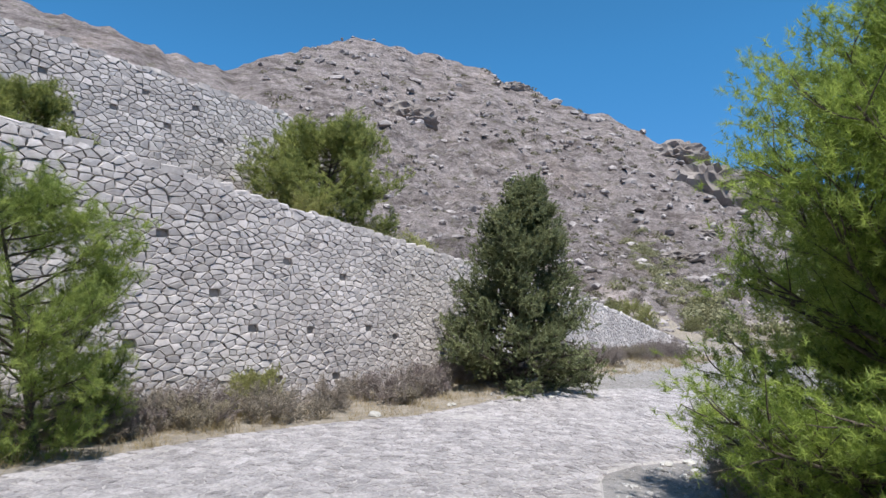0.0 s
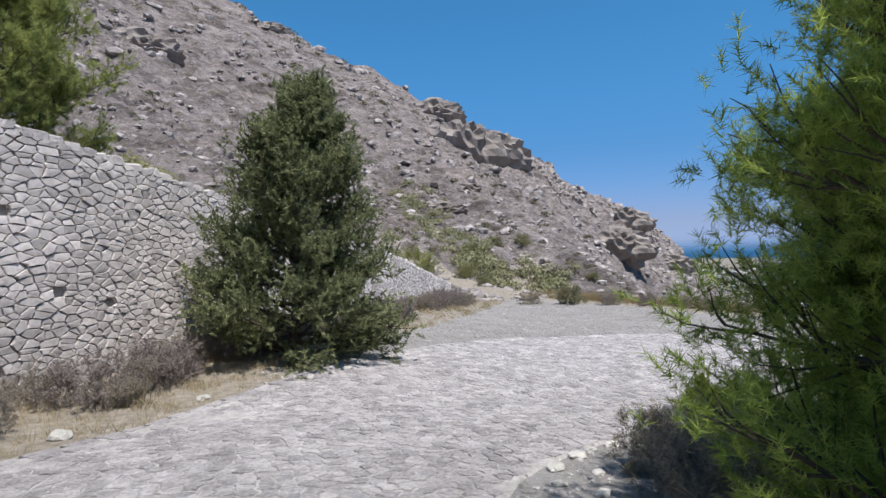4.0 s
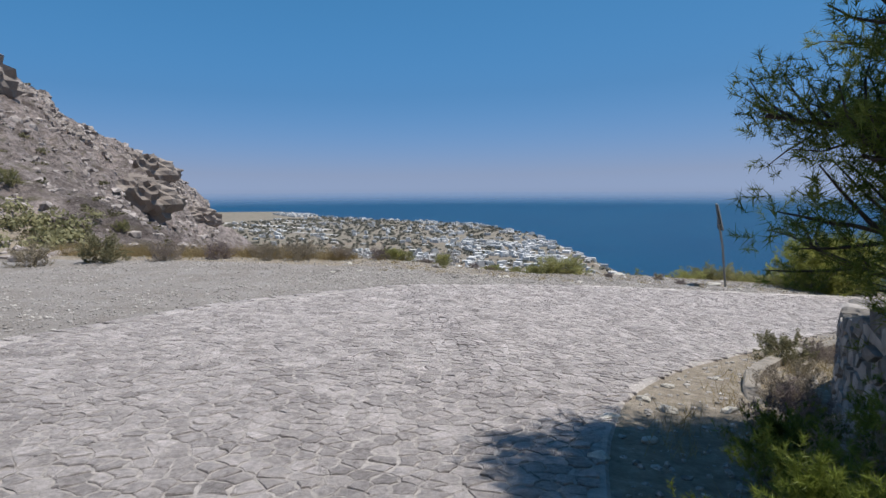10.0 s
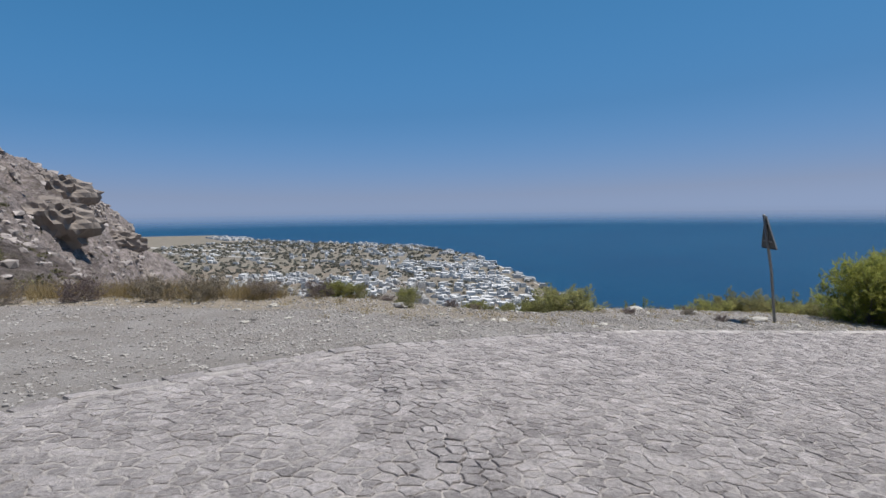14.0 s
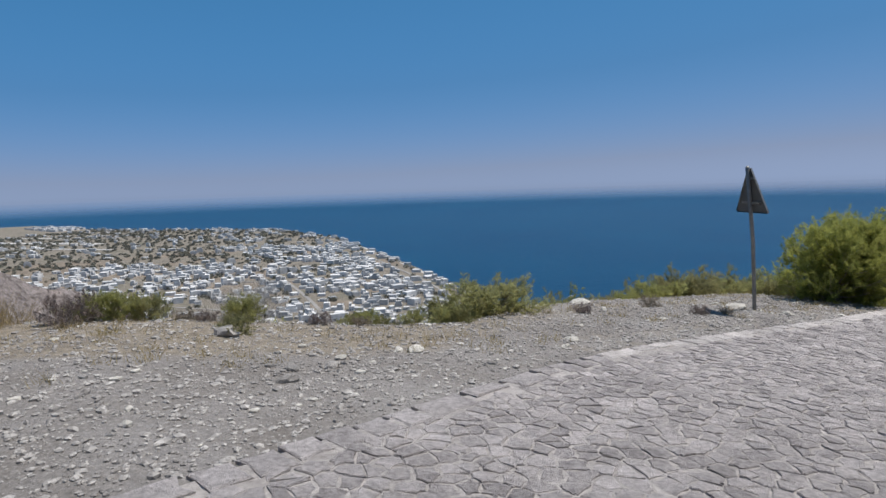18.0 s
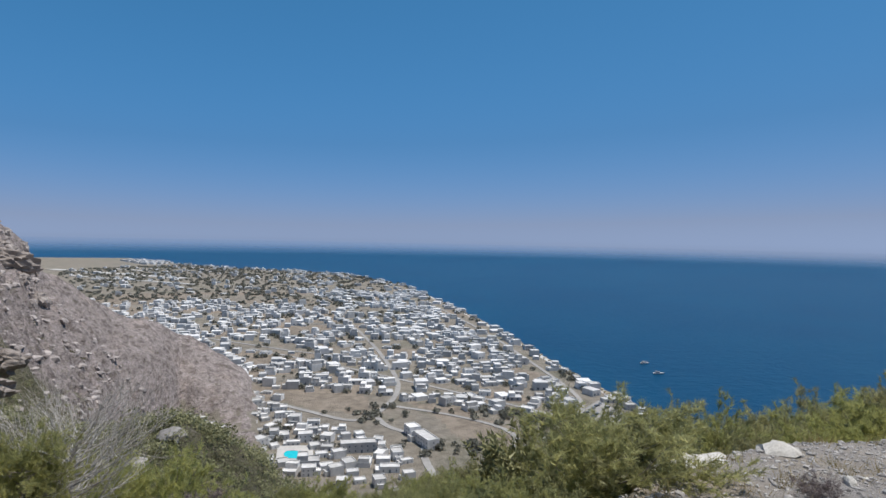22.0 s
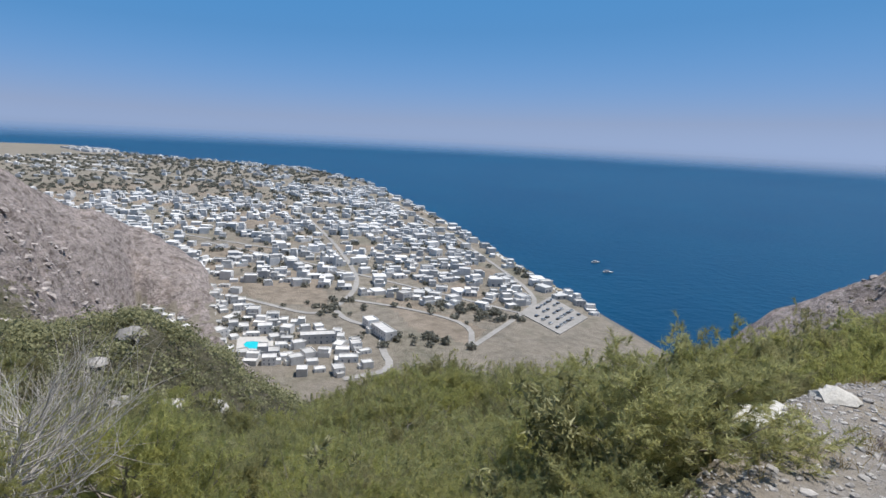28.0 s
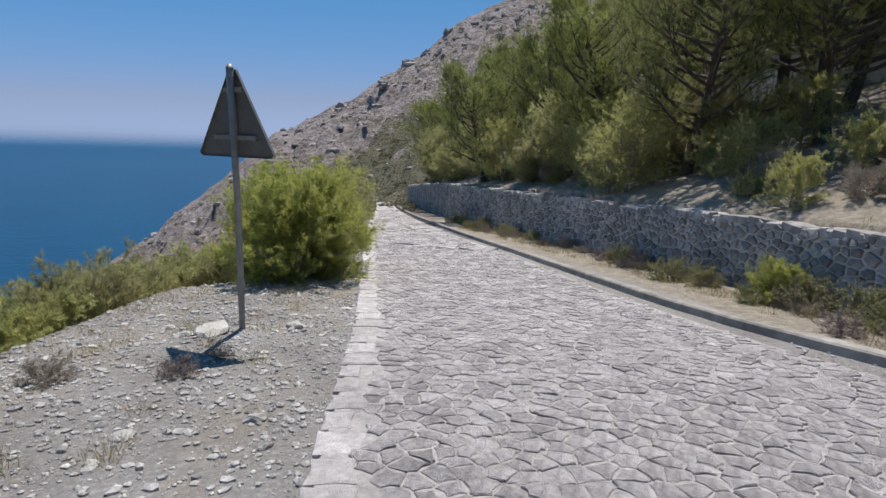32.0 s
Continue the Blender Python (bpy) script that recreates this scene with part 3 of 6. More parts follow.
def rubble_wall(name, label, face, low, high, du, dv, material, joint_material, single, holes=(), thick=0.45, proud=0.024, gap=0.003, back=0.045):
    length = face.at[-1]
    us = np.linspace(0, length, max(6, int(length / 0.5)))
    bm = bmesh.new()
    rows = []
    for u in us:
        z0, z1 = low(u) - 0.5, high(u) - 0.04
        rows.append([bm.verts.new(face.place(u, z, -d)) for z, d in ((z0, back), (z1, back), (z1, thick), (z0, thick))])
    for a, b in zip(rows, rows[1:]):
        for k in range(4):
            bm.faces.new((a[k], a[(k + 1) % 4], b[(k + 1) % 4], b[k]))
    bm.faces.new(rows[0])
    bm.faces.new(rows[-1][::-1])
    bmesh.ops.recalc_face_normals(bm, faces=bm.faces)
    wall = part(name, bm, joint_material)
    tagged(wall, label, "wall", kind="structure")
    top = max(high(u) for u in us) + dv
    base = min(low(u) for u in us) - dv
    seeds = jittered(-du, length + du, base, top, du, dv, 0.46, 0.2)
    if holes:
        seeds = [s for s in seeds if all(abs(s[0] - a) > 0.17 or abs(s[1] - b) > 0.14 for a, b in holes)]
        for a, b in holes:
            seeds += [(a, b), (a - 0.2, b + 0.02), (a + 0.2, b), (a - 0.02, b + 0.14), (a, b - 0.15), (a + 0.2, b + 0.15), (a - 0.19, b - 0.15)]
    skip = {(round(a, 4), round(b, 4)) for a, b in holes}
    keep = [i for i, (u, v) in enumerate(seeds) if 0.1 < u < length - 0.1 and low(u) - 0.1 < v < high(u) - dv * 0.3 and (round(u, 4), round(v, 4)) not in skip]
    squeeze = du / dv
    polys = cells([(u / squeeze, v) for u, v in seeds], keep, dv * 2.2)
    polys = [[(u * squeeze, v) for u, v in p] for p in polys]
    lay_stones(polys, face.place, wall, "stone", "stonework", "", material, single, gap, 0.10, proud, 0.89, 0.12, 0.12)
    # a row of uneven capping stones
    verts, faces = [], []
    u = 0.0
    while u < length - 0.2:
        w = rng.uniform(0.18, 0.42)
        z = high((u + w / 2))
        poly = [(u, 0.03), (u + w, 0.03), (u + w, -thick), (u, -thick)]
        v, f = stone_geo(poly, lambda a, b, h, z=z: face.place(a, z + h - 0.03, b), 0.012, 0.08, rng.uniform(0.015, 0.06), 0.8, 0.15)
        n = len(verts)
        verts += v
        faces += [tuple(i + n for i in q) for q in f]
        u += w
    mesh_part("coping", verts, faces, material, wall)
    return wall


def ground_z(x, y):
    return float(height(np.float64(x), np.float64(y)))


WALL_LEN = math.hypot(WALL_B[0] - WALL_A[0], WALL_B[1] - WALL_A[1])
tdx, tdy = (WALL_B[0] - WALL_A[0]) / WALL_LEN, (WALL_B[1] - WALL_A[1]) / WALL_LEN
tall_face = Face([(WALL_A[0] + tdx * s, WALL_A[1] + tdy * s) for s in (0, 14, 28, 40)], 1)
tall_low = lambda u: lift_of(*tall_face.spot(u)) + 0.1
tall_high = lambda u: float(max(wall_top(tall_face.spot(u)[0]), tall_low(u) + 0.4))
DRAINS = [(26.4, 3.12), (26.8, 3.92), (24.9, 3.95), (24.1, 3.25), (22.7, 3.15), (21.8, 4.3), (21.0, 3.1), (20.1, 2.85), (23.3, 4.6), (25.9, 5.0), (23.5, 2.2), (22.0, 2.1)]
rubble_wall("wall_terrace", "tall sloping terrace wall of pale rubble stone with drain holes", tall_face, tall_low, tall_high, 0.19, 0.104, pale_stone, dark_joint, lambda u, v: 17 < u < 28 and v < 4.6, DRAINS)

back_face = Face([(WALL_A[0] + tdx * s - 5.75 * 0.591, WALL_A[1] + tdy * s - 5.75 * 0.807) for s in (16.4, 20, 28, 40)], 1)
back_low = lambda u: float(terrace_level(u))


def terrace_level(u):
    x, y = back_face.spot(u)
    return wall_top(x) + 0.1


back_high = lambda u: float(max(upper_top(back_face.spot(u)[0]), back_low(u) + 0.3))
rubble_wall("wall_upper_terrace", "upper terrace wall of pale rubble stone", back_face, back_low, back_high, 0.21, 0.125, pale_stone, dark_joint, lambda u, v: False, [(5.2, 8.5), (6.8, 8.6), (8.2, 8.8), (9.2, 8.4), (9.8, 9.3), (10.6, 8.7), (11.4, 9.5), (12.0, 9.0), (7.4, 9.4), (6.0, 9.3)], thick=1.1)

bend_face = Face(rounded(INNER, 2), 1)
bend_low = lambda u: lift_of(*bend_face.spot(u))
bend_high = lambda u: bend_low(u) + float(low_wall(bend_face.spot(u)[0])) + 0.05 * math.sin(u * 1.7) * math.sin(u * 0.6)
rubble_wall("wall_bend", "low retaining wall of dark grey rubble round the inside of the bend", bend_face, bend_low, bend_high, 0.175, 0.118, dark_stone, dry_joint, lambda u, v: 12 < u < 19, proud=0.032, gap=0.013, back=0.004)

far_face = Face([(15.5, -13.5), (20.5, -7.5), (27, -0.5), (35, 7)], 1)
far_low = lambda u: ground_z(*far_face.spot(u)) - 0.1
rubble_wall("wall_upper_road", "pale rubble wall under the upper road behind the pines", far_face, far_low, lambda u: far_low(u) + 2.4, 0.46, 0.34, pale_stone, dark_joint, lambda u, v: False)

# the raised kerb along the foot of the low wall
KERB = rounded([(0.2, -13.2), (0.15, -12.4), (0.22, -11.2), (0.7, -9.5), (1.8, -7.35), (2.85, -5.45), (3.65, -4.05), (4.85, -2.55), (8.1, 0.9), (14.4, 7.7), (24.6, 18.0), (44, 35.6)])
kerb_mat = simple("stained concrete", (0.14, 0.125, 0.11), (0.42, 0.385, 0.345), 6.0, 0.9, strength=0.5)
kerb_face = Face(KERB, 1)
bm = bmesh.new()
rows_ = []
for u in np.linspace(0, kerb_face.at[-1], 170):
    z = lift_of(*kerb_face.spot(u))
    z -= 0.16 * max(0.0, 1 - u / 1.1)
    wob = rng.uniform(-0.012, 0.012)
    rows_.append([bm.verts.new(kerb_face.place(u, z + a, b + wob)) for a, b in ((-0.1, 0.02), (0.09, 0.0), (0.11, -0.02), (0.11 + wob, -0.15), (0.09, -0.175), (-0.1, -0.18))])
for a, b in zip(rows_, rows_[1:]):
    for k in range(5):
        bm.faces.new((a[k], a[k + 1], b[k + 1], b[k]))
bm.faces.new(rows_[0])
bm.faces.new(rows_[-1][::-1])
bmesh.ops.recalc_face_normals(bm, faces=bm.faces)
tagged(part("kerb", bm, kerb_mat), "low stained concrete kerb beside the cobbled road", "kerb", kind="structure")

# paving stones, the nearest as pieces of their own
polys = []
for region in ((-9, 8.9, -31, 9, 0.155), (8.9, 27, -3, 24, 0.3)):
    seeds, keep = stones_in(*region)
    polys += cells(seeds, keep, region[4] * 2.3)
lay_stones(polys, on_road, road, "flagstone", "paving", "", paving, lambda u, v: -3.0 < u < 1.2 and -5.2 < v < -1.0, 0.003, 0.05, 0.011, 0.9, 0.08, 0.26)
verts, faces, pale_v, pale_f = [], [], [], []
for (x0, y0), (x1, y1) in zip(EDGE_ROW, EDGE_ROW[1:]):
    d = math.hypot(x1 - x0, y1 - y0)
    nx, ny = (y1 - y0) / d, -(x1 - x0) / d
    if inside(np.float64(x0 + nx * 0.2), np.float64(y0 + ny * 0.2), ROAD) == 0:
        nx, ny = -nx, -ny
    w = rng.uniform(0.2, 0.34)
    poly = [(x0, y0), (x1, y1), (x1 + nx * w, y1 + ny * w), (x0 + nx * w, y0 + ny * w)]
    if nx * (y1 - y0) - ny * (x1 - x0) < 0:
        poly = poly[::-1]
    v, f = stone_geo(poly, lambda a, b, h: on_road(a, b, h - 0.002), 0.012, 0.1, rng.uniform(0.01, 0.02), 0.86, 0.05, (0, 0, 0), 0.2)
    # the lower arm has the whiter stones
    vs, fs = (pale_v, pale_f) if y0 > -4.6 else (verts, faces)
    n = len(vs)
    vs += v
    fs += [tuple(i + n for i in q) for q in f]
tagged(mesh_part("edging", verts, faces, paving, road), "row of worn grey edging stones", kind="stuff")
tagged(mesh_part("edging", pale_v, pale_f, edge_stone, road), "row of squared pale edging stones", kind="stuff")


# ---- plants ----
def leaf_material(name, dark, light, gloss=0.45, through_=0.35):
    m = bpy.data.materials.new(name)
    m.use_nodes = True
    nt = m.node_tree
    b = nt.nodes["Principled BSDF"]
    tint = nt.nodes.new("ShaderNodeAttribute")
    tint.attribute_name = "tint"
    c = ramp(nt, tint.outputs["Fac"], [(0.0, dark), (1.0, light)])
    c = mix(nt, 0.25, c, ramp(nt, noise_tex(nt, 1.3, 3, 0.5, coords(nt)), [(0.35, dark), (0.65, light)]))
    # plants of a kind differ: some greyer and browner, some fresher
    own = nt.nodes.new("ShaderNodeObjectInfo").outputs["Random"]
    c = mix(nt, 1.0, c, ramp(nt, own, [(0.0, (0.80, 0.75, 0.86)), (0.4, (0.98, 0.97, 1.0)), (1.0, (1.0, 1.0, 0.85))]), "MULTIPLY")
    nt.links.new(c, b.inputs["Base Color"])
    b.inputs["Roughness"].default_value = gloss
    b.inputs["Specular IOR Level"].default_value = 0.25
    t = nt.nodes.new("ShaderNodeBsdfTranslucent")
    nt.links.new(c, t.inputs["Color"])
    s = nt.nodes.new("ShaderNodeMixShader")
    s.inputs[0].default_value = through_
    nt.links.new(b.outputs[0], s.inputs[1])
    nt.links.new(t.outputs[0], s.inputs[2])
    nt.links.new(s.outputs[0], nt.nodes["Material Output"].inputs["Surface"])
    return m


pine_green = leaf_material("pine needles", (0.27, 0.28, 0.12), (0.64, 0.63, 0.30), 0.5, 0.7)
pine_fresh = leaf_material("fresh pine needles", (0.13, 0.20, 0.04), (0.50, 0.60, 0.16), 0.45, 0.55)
# lighter needles, with the sun on the bushes put into the colour
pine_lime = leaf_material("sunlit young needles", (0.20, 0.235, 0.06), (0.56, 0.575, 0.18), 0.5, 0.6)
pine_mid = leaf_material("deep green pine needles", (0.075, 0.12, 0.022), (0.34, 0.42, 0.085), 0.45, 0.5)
# darker needles, with the shade in the crowns put into the colour
pine_dark = leaf_material("shaded pine needles", (0.14, 0.18, 0.055), (0.50, 0.53, 0.19), 0.5, 0.5)
juniper_green = leaf_material("juniper scales", (0.12, 0.15, 0.065), (0.40, 0.44, 0.21), 0.5, 0.4)
scrub_green = leaf_material("scrub leaves", (0.20, 0.20, 0.10), (0.43, 0.42, 0.24), 0.5, 0.35)
dry_tan = leaf_material("dry grass", (0.25, 0.19, 0.09), (0.50, 0.41, 0.22), 0.7, 0.3)
dry_grey = leaf_material("dry thorny scrub", (0.19, 0.16, 0.135), (0.42, 0.37, 0.315), 0.8, 0.25)
bark = simple("pine bark", (0.055, 0.043, 0.035), (0.17, 0.14, 0.115), 16.0, 0.95, strength=0.9, dist=0.03)
twig_grey = simple("grey pine twigs", (0.16, 0.14, 0.125), (0.36, 0.33, 0.30), 18.0, 0.9)
dead_wood = simple("bleached dead twigs", (0.32, 0.30, 0.28), (0.62, 0.59, 0.56), 18.0, 0.9)


def tri_mesh(name, verts, material, tint=None, flat=True):
    """A mesh of loose triangles from an array of corners; tint: a value for each triangle."""
    n = len(verts) // 3
    me = bpy.data.meshes.new(name)
    me.vertices.add(3 * n)
    me.vertices.foreach_set("co", np.ascontiguousarray(verts, dtype=np.float32).ravel())
    me.loops.add(3 * n)
    me.loops.foreach_set("vertex_index", np.arange(3 * n, dtype=np.int32))
    me.polygons.add(n)
    me.polygons.foreach_set("loop_start", np.arange(0, 3 * n, 3, dtype=np.int32))
    me.polygons.foreach_set("loop_total", np.full(n, 3, np.int32))
    if tint is not None:
        a = me.attributes.new("tint", "FLOAT", "FACE")
        a.data.foreach_set("value", np.ascontiguousarray(tint, dtype=np.float32))
    me.update(calc_edges=True)
    me.materials.append(material)
    return me


def unit(v):
    return v / np.maximum(np.linalg.norm(v, axis=-1, keepdims=True), 1e-9)


def needle_tufts(gen, centres, ways, count, length, width, spread, twig, tips=0):
    """Needles set round a short twig at each centre: corners of triangles, and a tint for each."""
    k = len(centres)
    way = np.repeat(unit(ways), count, 0)
    base = np.repeat(centres, count, 0) + way * gen.uniform(-twig, twig, (k * count, 1))
    d = unit(way * 1.0 + spread * unit(gen.normal(size=(k * count, 3))))
    side = unit(np.cross(d, gen.normal(size=(k * count, 3)))) * width
    ln = length * gen.uniform(0.6, 1.15, (k * count, 1))
    verts = np.stack([base - side, base + side, base + d * ln], 1).reshape(-1, 3)
    tone_ = gen.uniform(0.1, 0.9, k)
    # tufts get paler from the foot of each twig to its end
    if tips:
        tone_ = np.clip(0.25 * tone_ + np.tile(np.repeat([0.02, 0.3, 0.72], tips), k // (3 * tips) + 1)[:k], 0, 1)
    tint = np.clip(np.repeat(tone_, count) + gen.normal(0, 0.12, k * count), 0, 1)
    return verts, tint


def tube(path, radii, sides=5):
    path = np.array(path, float)
    verts, faces = [], []
    for i, (p, r) in enumerate(zip(path, radii)):
        d = unit(path[min(i + 1, len(path) - 1)] - path[max(i - 1, 0)])
        a = unit(np.cross(d, (0.31, 0.9, 0.2)))
        b = np.cross(d, a)
        for s in range(sides):
            t = 2 * math.pi * s / sides
            verts.append(tuple(p + r * (math.cos(t) * a + math.sin(t) * b)))
    for i in range(len(path) - 1):
        for s in range(sides):
            n = (s + 1) % sides
            faces.append((i * sides + s, i * sides + n, i * sides + sides + n, i * sides + sides + s))
    return verts, faces


def branch_path(gen, start, way, length, bend_up, wobble, steps=5):
    pts, p, d = [np.array(start, float)], np.array(start, float), unit(np.array(way, float))
    for _ in range(steps):
        d = unit(d + (0, 0, bend_up / steps) + gen.normal(0, wobble, 3))
        p = p + d * length / steps
        pts.append(p)
    return pts


def along(pts, f):
    f = min(max(f, 0), 0.999) * (len(pts) - 1)
    i = int(f)
    return pts[i] + (pts[i + 1] - pts[i]) * (f - i), unit(pts[i + 1] - pts[i])


def grow(gen, tall, spread, limbs, twigs, low=0.15, shape=0.7, lean=(0, 0), trunk=0.06, stem_up=0.5, bare=0.35, cone=0.0, bushy=1.0, droop=0.0):
    """Trunk, limbs and twigs: the tubes of the wood, the places where leaves sit and their directions."""
    wood, spots, ways = [], [], []
    stem = branch_path(gen, (0, 0, -0.15), (lean[0], lean[1], 1), tall * 0.95, 0.1, 0.06, 8)
    wood.append((stem, [trunk * (1 - 0.85 * i / 8) for i in range(9)], 7))
    for i in range(limbs):
        f = low + (0.97 - low) * (i + gen.uniform(0, 0.9)) / limbs
        p, d = along(stem, f)
        a = i * 2.4 + gen.uniform(-0.5, 0.5)
        reach = spread * (max(0.0, math.sin(math.pi * min(1, (f - low) / (1 - low) * 0.86 + 0.14))) ** shape) * gen.uniform(0.75, 1.15) + 0.1
        if cone:
            reach = spread * ((1.02 - f) ** cone) * min(1.0, 0.75 + f * 3) * gen.uniform(0.8, 1.12) + 0.1
        way = (math.cos(a), math.sin(a), gen.uniform(-0.15, 0.3) * (1 + droop) + f * 0.4 - 0.3 * droop * (1 - f))
        limb = branch_path(gen, p, way, reach, stem_up, 0.10, 5)
        r0 = trunk * 0.45 * (1 - 0.6 * f)
        wood.append((limb, [r0 * (1 - 0.8 * k / 5) for k in range(6)], 5))
        for j in range(twigs):
            g = bare + (1 - bare) * (j + gen.uniform(0, 1)) / twigs
            q, e = along(limb, g)
            side = unit(e + 0.9 * unit(gen.normal(size=3)) + (0, 0, 0.25))
            twig = branch_path(gen, q, side, bushy * reach * gen.uniform(0.16, 0.4) + 0.06, 0.35, 0.15, 3)
            wood.append((twig, [r0 * 0.3, r0 * 0.22, r0 * 0.16, r0 * 0.08], 3))
            for m in range(3):
                s, w = along(twig, 0.35 + 0.3 * m + gen.uniform(-0.1, 0.1))
                spots.append(s)
                ways.append(w + (0, 0, 0.25))
    return wood, np.array(spots), np.array(ways)


def wood_mesh(name, wood, material):
    verts, faces = [], []
    for path, radii, sides in wood:
        v, f = tube(path, radii, sides)
        n = len(verts)
        verts += v
        faces += [tuple(i + n for i in q) for q in f]
    me = bpy.data.meshes.new(name)
    me.from_pydata(verts, [], faces)
    me.polygons.foreach_set("use_smooth", np.ones(len(me.polygons), bool))
    me.materials.append(material)
    return me


def plant(name, label, category, seed, tall, spread, limbs, twigs, needles, length, width, leaf, wide=0.9, per=1, twig=0.05, wood=bark, kind_=None, **more):
    """A plant of wood and leaves as an Empty with a trunk, its limbs and a crown."""
    gen = np.random.default_rng(seed)
    parts, spots, ways = grow(gen, tall, spread, limbs, twigs, **more)
    root = empty(name, label, category)
    for part_name, mesh in (("trunk", wood_mesh("trunk", parts[:1], wood)), ("branchwork", wood_mesh("branchwork", parts[1:], wood))):
        new(part_name, mesh).parent = root
    if needles:
        if per > 1:
            spots = np.repeat(spots, per, 0) + gen.normal(0, spread * 0.055, (len(spots) * per, 3))
            ways = np.repeat(ways, per, 0) + gen.normal(0, 0.5, (len(ways) * per, 3))
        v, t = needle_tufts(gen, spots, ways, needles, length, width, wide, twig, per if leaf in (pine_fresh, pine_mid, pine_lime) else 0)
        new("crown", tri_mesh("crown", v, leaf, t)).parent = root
    return root


def stand(root, x, y, z=None, turn=0.0, size=1.0, label="", group="", sink=0.05, stretch=1.0):
    """Puts a plant's first copy down, or a further one."""
    z = ground_z(x, y) - sink if z is None else z
    m = pose(x, y, z, 0, 0, turn) @ Matrix.Diagonal((size, size, size * stretch, 1))
    if not root.get("placed"):
        root["placed"] = 1
        root.matrix_basis = m
        ob = root
    else:
        keep_scale = root.scale.copy()
        root.scale = (1, 1, 1)
        ob = copy_thing(root, m)
        root.scale = keep_scale
    return tagged(ob, label, "", group)


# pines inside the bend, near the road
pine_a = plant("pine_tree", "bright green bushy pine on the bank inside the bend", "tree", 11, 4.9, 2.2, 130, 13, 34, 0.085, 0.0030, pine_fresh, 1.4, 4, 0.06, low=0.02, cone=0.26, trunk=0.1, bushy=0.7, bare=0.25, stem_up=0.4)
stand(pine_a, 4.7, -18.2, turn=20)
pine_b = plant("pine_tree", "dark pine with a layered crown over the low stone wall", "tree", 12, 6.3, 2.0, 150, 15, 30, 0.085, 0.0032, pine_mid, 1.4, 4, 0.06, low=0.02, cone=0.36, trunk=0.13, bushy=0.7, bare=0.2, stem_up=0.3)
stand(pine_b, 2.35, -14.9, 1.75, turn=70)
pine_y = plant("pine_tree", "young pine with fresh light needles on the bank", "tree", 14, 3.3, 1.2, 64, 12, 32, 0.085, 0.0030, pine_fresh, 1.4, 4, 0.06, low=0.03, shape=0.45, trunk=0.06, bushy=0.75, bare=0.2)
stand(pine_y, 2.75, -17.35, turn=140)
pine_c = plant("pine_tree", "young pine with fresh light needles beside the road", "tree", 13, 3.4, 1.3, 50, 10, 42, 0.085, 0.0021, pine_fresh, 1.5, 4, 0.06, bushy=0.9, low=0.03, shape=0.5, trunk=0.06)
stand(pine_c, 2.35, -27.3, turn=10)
pine_t = plant("pine_tree", "spreading pine on the terrace above the wall", "tree", 15, 3.2, 1.35, 60, 11, 40, 0.085, 0.0036, pine_dark, 1.0, 4, 0.06, bushy=1.0, low=0.05, shape=0.5, trunk=0.06)
# juniper by the foot of the tall wall
juniper = plant("juniper_tree", "dense dark green juniper beside the cobbled road", "tree", 21, 5.5, 1.95, 110, 11, 26, 0.075, 0.012, juniper_green, 1.2, 3, 0.10, low=0.02, cone=0.72, trunk=0.12, stem_up=0.3, bare=0.3, bushy=0.75)
stand(juniper, -5.75, -21.2)

# middle-sized pines for the slopes
pines = [plant("pine_tree", "green pine among the scrub of the slope", "tree", 31 + k, tall, wide, 34, 7, 27, 0.09, 0.0042, pine_green, 1.1, 3, 0.06, wood=twig_grey, low=0.06, shape=0.55, trunk=0.06, bare=0.25) for k, (tall, wide) in enumerate(((2.2, 1.25), (1.8, 1.2), (2.9, 1.4)))]
tall_pines = [plant("pine_tree", "tall pine with a dark forked trunk above the low wall", "tree", 41 + k, 7.2, 3.2, 46, 10, 34, 0.11, 0.0066, pine_dark, 1.2, 3, 0.1, low=0.2, shape=0.5, trunk=0.2, stem_up=0.7, bare=0.45, lean=(0.3 * (-1) ** k, 0.16)) for k in range(2)]
bushes = [plant("pine_bush", "low light green pine bush", "bush", 51 + k, 1.25, 0.85, 36, 6, 34, 0.075, 0.0034, pine_green, 1.0, 3, 0.05, wood=twig_grey, low=0.02, shape=0.4, trunk=0.035, bare=0.15) for k in range(2)]
scrubs = [plant("scrub_bush", "grey-green thorny scrub bush", "bush", 61 + k, 0.75, 0.6, 26, 5, 16, 0.06, 0.009, scrub_green, 1.2, 2, 0.06, low=0.02, shape=0.4, trunk=0.02, bare=0.15) for k in range(2)]
dry_bushes = [plant("dry_bush", "dry brown-grey thorn bush", "bush", 71 + k, 0.5, 0.5, 26, 5, 12, 0.07, 0.004, dry_grey, 1.3, 2, 0.05, low=0.02, shape=0.4, trunk=0.012, bare=0.1, wood=dead_wood) for k in range(2)]
dead_bush = plant("dead_bush", "leafless bleached grey bush on the slope", "bush", 81, 1.5, 1.25, 70, 16, 0, 0, 0, None, low=0.03, shape=0.5, trunk=0.04, wood=dead_wood, stem_up=0.9, bare=0.15, bushy=1.3)

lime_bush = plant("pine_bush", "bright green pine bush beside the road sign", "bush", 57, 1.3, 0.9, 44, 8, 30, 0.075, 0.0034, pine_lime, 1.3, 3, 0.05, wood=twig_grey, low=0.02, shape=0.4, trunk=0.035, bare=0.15)

